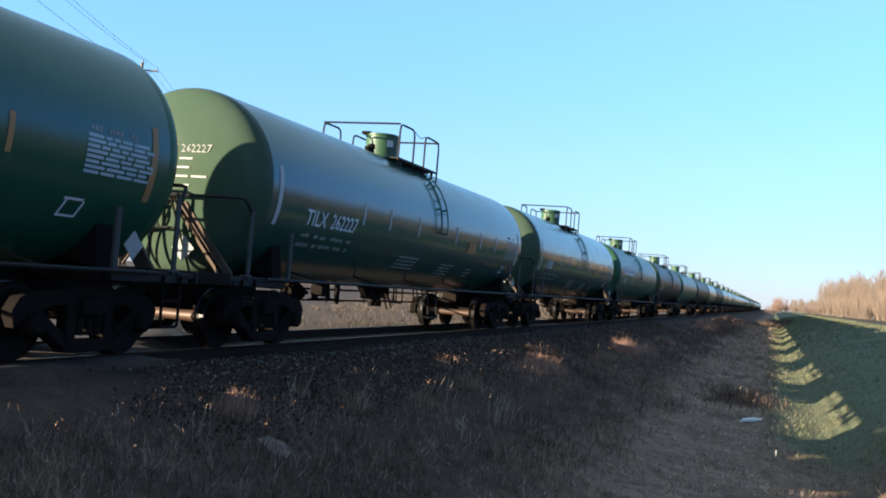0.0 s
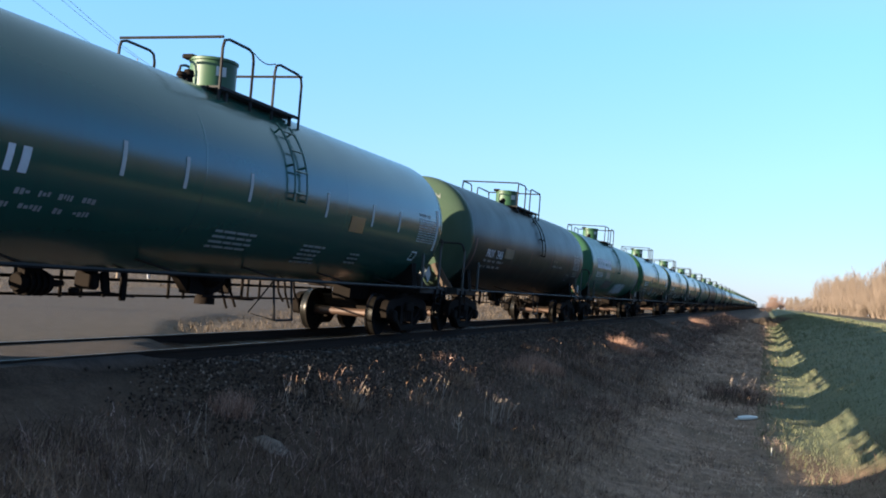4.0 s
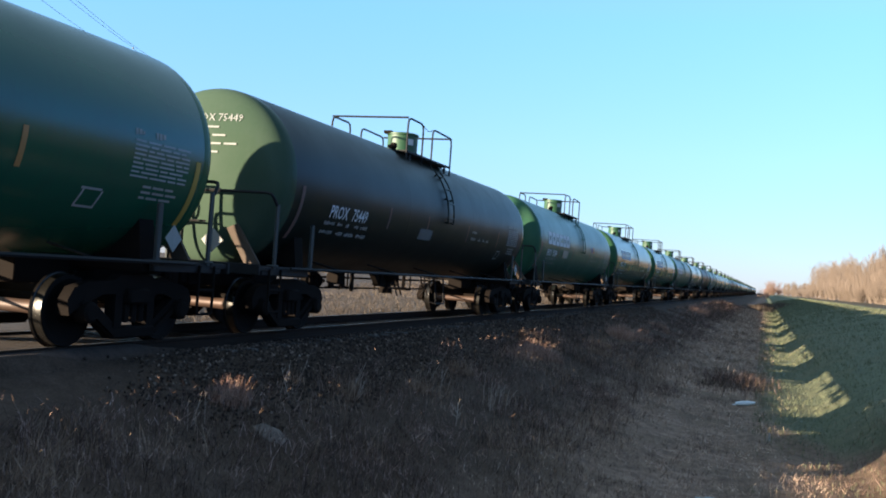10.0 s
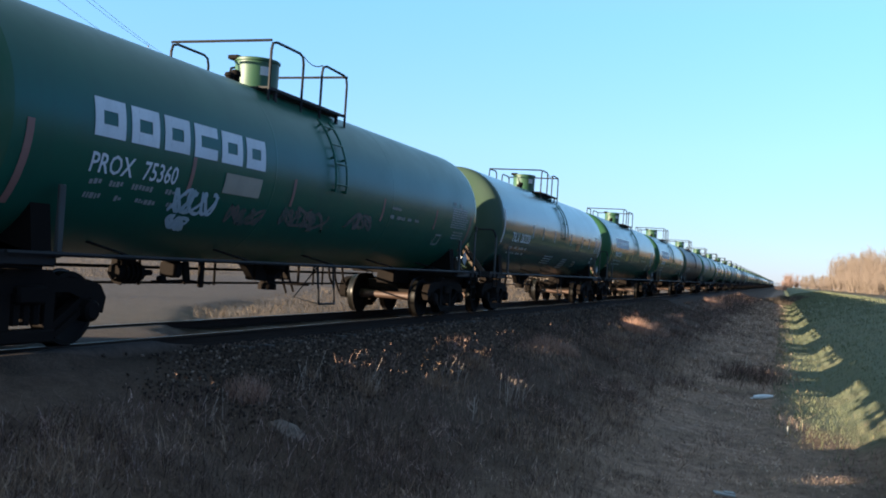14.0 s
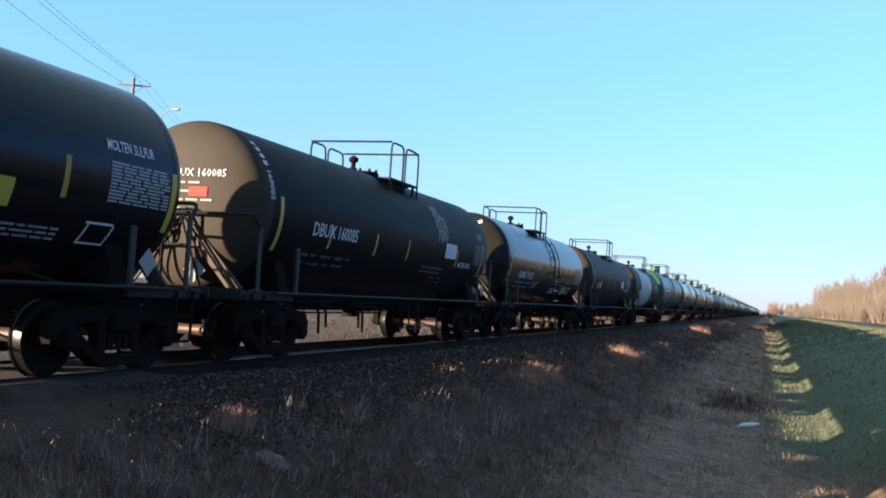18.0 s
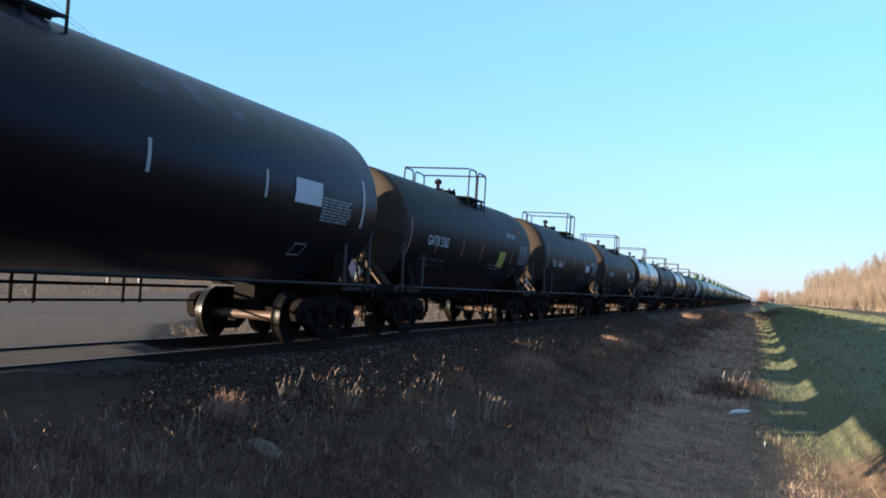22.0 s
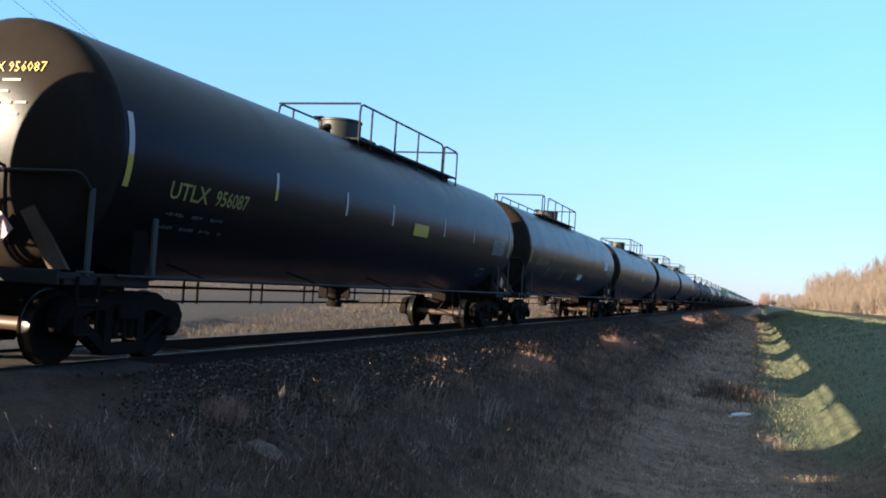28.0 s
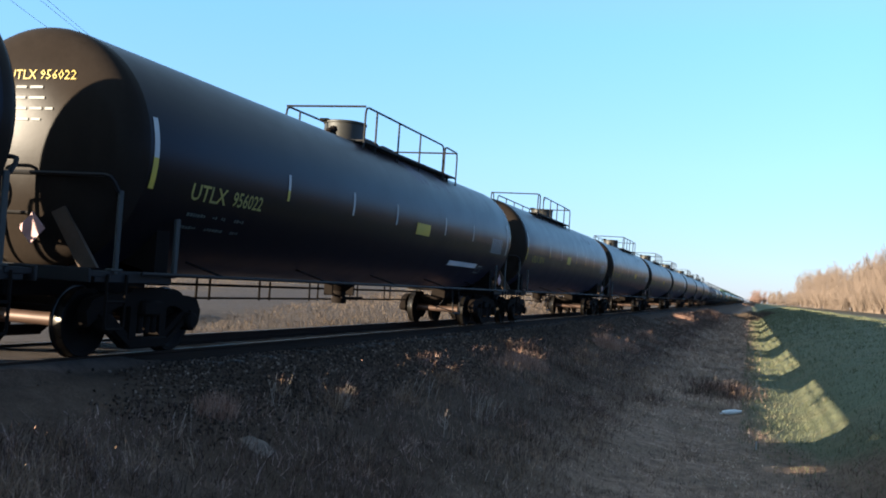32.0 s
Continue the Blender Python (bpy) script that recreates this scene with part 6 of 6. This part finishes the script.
def bowed_stems(seed, count, place, mat, tall, name, label):
    """Thin pale stems of dead weeds, each bowed in three pieces, some with a forked tip."""
    rng = random.Random(seed)
    pts = []
    made = 0
    while made < count:
        x, y, keep = place(rng)
        if rng.random() > keep:
            continue
        made += 1
        h, a = 0.1 + tall * rng.random() ** 1.6, rng.uniform(0, 6.283)
        w = rng.uniform(0.0016, 0.0034) * (1 + 0.03 * y)
        lean, bow = rng.uniform(0.0, 0.45) * h, rng.uniform(0.02, 0.3) * h
        ca, sa = math.cos(a), math.sin(a)
        z = ground_height(x, y) - 0.02
        line = [(x + ca * (lean * u + bow * u * u), y + sa * (lean * u + bow * u * u), z + h * (u - 0.25 * bow / h * u * u)) for u in (0, 0.35, 0.7, 1.0)]
        for (p, q), k in zip(zip(line, line[1:]), (1.0, 0.85, 0.6)):
            wx, wy = -sa * w * k, ca * w * k
            pts += [(p[0] - wx, p[1] - wy, p[2]), (p[0] + wx, p[1] + wy, p[2]), (q[0] + wx * 0.8, q[1] + wy * 0.8, q[2])]
            pts += [(p[0] - wx, p[1] - wy, p[2]), (q[0] + wx * 0.8, q[1] + wy * 0.8, q[2]), (q[0] - wx * 0.8, q[1] - wy * 0.8, q[2])]
        if rng.random() < 0.4:
            for k in range(rng.randrange(2, 6)):
                u = rng.uniform(0.5, 1.0)
                p = (x + ca * (lean * u + bow * u * u), y + sa * (lean * u + bow * u * u), z + h * (u - 0.25 * bow / h * u * u))
                b = rng.uniform(0, 6.283)
                ln = h * rng.uniform(0.1, 0.22)
                pts += [(p[0], p[1], p[2] - w), (p[0], p[1], p[2] + w * 1.5), (p[0] + math.cos(b) * ln, p[1] + math.sin(b) * ln, p[2] + ln * 0.8)]
    tagged(new(name, tri_mesh(name, pts, M[mat])), label, "weeds", kind="stuff")


def scatter_stones():
    rng = random.Random(31)
    base = [(1, 0, 0), (-1, 0, 0), (0, 1, 0), (0, -1, 0), (0, 0, 1), (0, 0, -1)]
    fac = [(0, 2, 4), (2, 1, 4), (1, 3, 4), (3, 0, 4), (2, 0, 5), (1, 2, 5), (3, 1, 5), (0, 3, 5)]
    vs, fs = [], []
    made = 0
    while made < 21000:
        y = 8.0 + 55 * rng.random() ** 2.0
        x = rng.uniform(-7.5, -5.2)
        if road_amount(x, y) > 0.4 or rng.random() > (step01(-4.9, -6.2, x) + 0.04) * step01(8.0, 13.0, y + 2.0 * noise.noise((x * 1.5, y * 0.8, 8.8))):
            continue
        made += 1
        z = ground_height(x, y)
        r = rng.uniform(0.013, 0.031)
        m = Euler((rng.uniform(0, 6), rng.uniform(0, 6), rng.uniform(0, 6))).to_matrix()
        n = len(vs)
        for p in base:
            q = m @ Vector((p[0] * r * rng.uniform(0.7, 1.3), p[1] * r * rng.uniform(0.7, 1.3), p[2] * r * rng.uniform(0.5, 1.0)))
            vs.append((x + q.x, y + q.y, z + 0.012 + q.z))
        fs += [(a + n, b + n, c + n) for a, b, c in fac]
    me = bpy.data.meshes.new("ballast_stones")
    me.from_pydata(vs, [], fs)
    me.materials.append(M["gravel"])
    tagged(new("ballast_stones", me), "dark broken ballast stones along the track", "gravel", kind="stuff")


scatter_stones()


def grass_tuft(x, y, h, spread, count, seed, mat="paleStraw", lean=0.35, label="pale dead grass tuft on the track bank", width=0.0042):
    rng = random.Random(seed)
    pts = []
    for k in range(count):
        r = spread * math.sqrt(rng.random())
        a = rng.uniform(0, 6.283)
        px, py = r * math.cos(a) * 0.7, r * math.sin(a)
        for q in range(2):
            qx, qy = px + rng.gauss(0, 0.03), py + rng.gauss(0, 0.05)
            blade(pts, rng, qx, qy, ground_height(x + qx, y + qy) - ground_height(x, y), h * (0.4 + 0.6 * rng.random() ** 1.4) * (1.15 - 0.6 * r / spread), width * (1 + 0.02 * y), rng.uniform(0.05, lean + 0.55))
    ob = new("grass_tuft", tri_mesh("grass_tuft", pts, M[mat]))
    ob.location = (x, y, ground_height(x, y))
    return tagged(ob, label, "grass tuft", "tufts of dead grass", "stuff")


TUFTS = [(-5.95, 10.0, 0.36, 0.34, 170), (-5.5, 12.5, 0.46, 0.2, 50), (-5.7, 12.8, 0.3, 0.45, 80), (-5.28, 23.6, 0.5, 0.8, 420), (-5.5, 22.3, 0.34, 0.6, 200),
         (-4.95, 35.5, 0.72, 0.75, 420), (-4.7, 38.0, 0.5, 1.0, 200), (-4.9, 48.0, 0.5, 0.7, 160), (-5.05, 80.0, 1.1, 1.2, 260), (-5.86, 7.4, 0.3, 0.35, 70), (-5.7, 6.6, 0.34, 0.3, 60), (-5.4, 6.1, 0.3, 0.3, 60),
         (-6.1, 11.9, 0.34, 0.12, 22), (-5.2, 14.6, 0.34, 0.3, 90), (-5.4, 17.5, 0.34, 0.4, 110), (-4.6, 28.5, 0.4, 0.5, 140), (-5.0, 31.0, 0.4, 0.6, 140)]
for i, (x, y, h, sp, n) in enumerate(TUFTS):
    grass_tuft(x, y, h, sp, n, 60 + i, "pinkStraw" if n > 150 else "paleStraw")


def stalk_group(x, y, n, h, spread, seed, label):
    """Thin dead stalks that lean and bow, some with side twigs, each a part."""
    rng = random.Random(seed)
    g = new("dead_stalks")
    tagged(g, label, "dead stalks", "stalks of dead weeds")
    r = 0.0015 + 0.00009 * y
    for k in range(n):
        px, py = rng.gauss(0, spread * 0.5), rng.gauss(0, spread * 0.6)
        z = ground_height(x + px, y + py) - ground_height(x, y)
        hk = h * rng.uniform(0.5, 1.05)
        lx, ly, bow = rng.gauss(0.1, 0.16) * hk, rng.gauss(0.0, 0.16) * hk, rng.uniform(-0.05, 0.16) * hk
        line = [(px + lx * u + bow * u * u, py + ly * u + rng.uniform(-0.012, 0.012), z - 0.03 + (hk + 0.03) * u) for u in (0, 0.3, 0.6, 0.85, 1.0)]
        b = Buf().tube(line, r * rng.uniform(0.7, 1.1), 4)
        for q in range(rng.randrange(0, 4)):
            p = line[rng.randrange(1, 4)]
            a, ln = rng.uniform(0, 6.283), hk * rng.uniform(0.08, 0.2)
            b.tube([p, (p[0] + math.cos(a) * ln * 0.6, p[1] + math.sin(a) * ln * 0.6, p[2] + ln)], r * 0.6, 3)
        part("stalk", b, M["paleStalk"], g)
    g.location = (x, y, ground_height(x, y))


M["paleStalk"] = coated("pale_dead_stalk", (0.52, 0.39, 0.3), (0.34, 0.24, 0.18), 0.8, bump=0, streak=False)
bowed_stems(27, 2400, wisps, "paleStraw", 0.28, "pale_wisps", "thin pale dead stems standing in the weeds")
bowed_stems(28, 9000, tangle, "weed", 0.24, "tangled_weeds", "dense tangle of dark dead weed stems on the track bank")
stalk_group(-4.16, 15.6, 16, 0.46, 0.26, 81, "pale upright dead weed stalks on the track bank")
stalk_group(-0.8, 33.0, 8, 0.75, 0.55, 82, "tall pale reed stalks in the ditch")
stalk_group(-6.1, 11.9, 3, 0.45, 0.12, 83, "thin pale dead weed stalks beside the ballast")
stalk_group(-5.51, 12.6, 9, 0.46, 0.2, 85, "pale upright dead weed stalks in a grass tuft")
stalk_group(-5.85, 11.2, 5, 0.42, 0.16, 86, "thin pale dead weed stalks beside the ballast")
stalk_group(-5.23, 15.5, 6, 0.4, 0.3, 87, "thin pale dead weed stalks on the bank")
stalk_group(-5.69, 9.0, 5, 0.36, 0.16, 84, "thin pale dead weed stalks on the bank")


def thistle(x, y):
    t = new("dead_thistle")
    tagged(t, "small pale branching dead weed on the track bank", "weed")
    part("stem", Buf().tube([(0, 0, -0.03), (0.01, 0.01, 0.2), (0.0, 0.02, 0.36)], 0.006, 5), M["paleStalk"], t)
    for k in range(7):
        z = 0.1 + 0.03 * k + 0.02 * math.sin(k * 2.3)
        s = (-1 if k % 2 else 1) * (0.6 + 0.3 * math.sin(k * 1.7))
        part("twig", Buf().tube([(0, 0.01, z), (s * 0.06, s * 0.03, z + 0.04), (s * 0.09, s * 0.05, z + 0.11)], 0.0035, 4), M["paleStalk"], t)
    t.location = (x, y, ground_height(x, y))


thistle(-4.17, 13.35)


def ditch_brush():
    pts = []
    rng = random.Random(91)
    for k in range(1500):
        px, py = rng.gauss(-0.1, 0.55), rng.gauss(0, 1.6)
        x, y = -0.7 + px, 32.0 + py
        blade(pts, rng, x, y, ground_height(x, y), rng.uniform(0.1, 0.36), 0.011, rng.uniform(0.2, 0.8))
    ob = new("ditch_brush", tri_mesh("ditch_brush", pts, M["weed"]))
    tagged(ob, "dark tangled dead brush in the ditch", "brush", kind="stuff")


ditch_brush()


def ditch_end_scrub():
    """Low dark scrub where the ditch runs out far along the track."""
    pts = []
    rng = random.Random(92)
    for k in range(5000):
        x, y = rng.gauss(0.4, 1.5), 172.0 + rng.gauss(0, 7.0)
        top = 1.5 * max(0.25, 1.0 - 0.22 * abs(x - 0.2))
        blade(pts, rng, x, y, ground_height(x, y), top * rng.uniform(0.35, 1.1), 0.035, rng.uniform(0.1, 0.5))
    tagged(new("ditch_scrub", tri_mesh("ditch_scrub", pts, M["brush"])), "low dark leafless scrub at the far end of the ditch", "scrub", kind="stuff")


ditch_end_scrub()


def litter():
    b = Buf()
    b.lathe([(-0.25, 0.0), (-0.24, 0.05), (-0.08, 0.065), (0.1, 0.06), (0.18, 0.04), (0.25, 0.03), (0.26, 0.0)], 12, "x")
    b.box((-0.31, 0.04, -0.03), (0.2, 0.09, 0.025), 0.01)
    ob = part("litter", b, M["white"], None)
    ob.matrix_basis = pose(-0.33, 26.2, ground_height(-0.33, 26.2) + 0.08, 0, -8, 10)
    tagged(ob, "crumpled white plastic rubbish lying in the ditch", "litter")
    b = Buf().box((0, 0, 0), (0.3, 0.12, 0.03), 0.012).box((0.08, 0.04, 0.02), (0.16, 0.08, 0.03), 0.012)
    ob = part("paper", b, M["dimwhite"], None)
    ob.matrix_basis = pose(-0.61, 13.95, ground_height(-0.61, 13.95) + 0.02, 4, 6, 20)
    tagged(ob, "crumpled white paper on the ditch floor", "litter")
    b = Buf().lathe([(-0.1, 0.015), (0.16, 0.015), (0.17, 0.0)], 8, "z")
    ob = part("marker_stake", b, M["dimwhite"], None)
    ob.matrix_basis = pose(0.25, 20.4, ground_height(0.25, 20.4))
    tagged(ob, "short white marker stake in the ditch grass", "stake")


litter()


def slab():
    b = Buf()
    out = [(-0.21, -0.12), (-0.1, -0.17), (0.12, -0.15), (0.24, -0.03), (0.16, 0.13), (-0.06, 0.16), (-0.22, 0.05)]
    rings = [(1.05, -0.12), (1.06, 0.0), (0.98, 0.035), (0.8, 0.05), (0.4, 0.06)]
    n = len(out)
    vs = [(x * k, y * k, z + 0.018 * noise.noise((x * 9 * k, y * 9 * k, z * 20))) for k, z in rings for x, y in out] + [(0, 0, 0.062)]
    fs = [(j * n + i, j * n + (i + 1) % n, (j + 1) * n + (i + 1) % n, (j + 1) * n + i) for j in range(len(rings) - 1) for i in range(n)]
    fs += [((len(rings) - 1) * n + i, (len(rings) - 1) * n + (i + 1) % n, len(rings) * n) for i in range(n)]
    b.add(vs, fs)
    ob = part("flat_stone", b, M["slab"], None)
    ob.matrix_basis = pose(-5.14, 9.55, ground_height(-5.14, 9.55) + 0.015, 0, 22, -18)
    tagged(ob, "flat pale grey stone half sunk in dry grass", "stone")


M["slab"] = coated("grey_stone", (0.19, 0.135, 0.1), (0.06, 0.042, 0.03), 0.9, scale=9, amount=0.8, streak=False, bump=0.5)
slab()


# ---------------------------------------------------------------- what moves
def motions():
    for ob, s0 in TRAIN:
        walk(ob, [(t, pose(TRACK_X, s0 + SPEED * t, 0)) for t in (0, 8, 16, 24, 32)])
    turn = math.degrees(SPEED / WHEEL)
    first = {}
    for s, ob in AXLES:
        ob.rotation_mode = "QUATERNION"
        if s not in first:
            walk(ob, [(k / FPS, pose(0, s * 0.89, WHEEL, -turn * k / FPS)) for k in range(32 * FPS + 1)])
            first[s] = ob.animation_data
        else:
            ad = ob.animation_data_create()
            ad.action = first[s].action
            ad.action_slot = first[s].action_slot


motions()
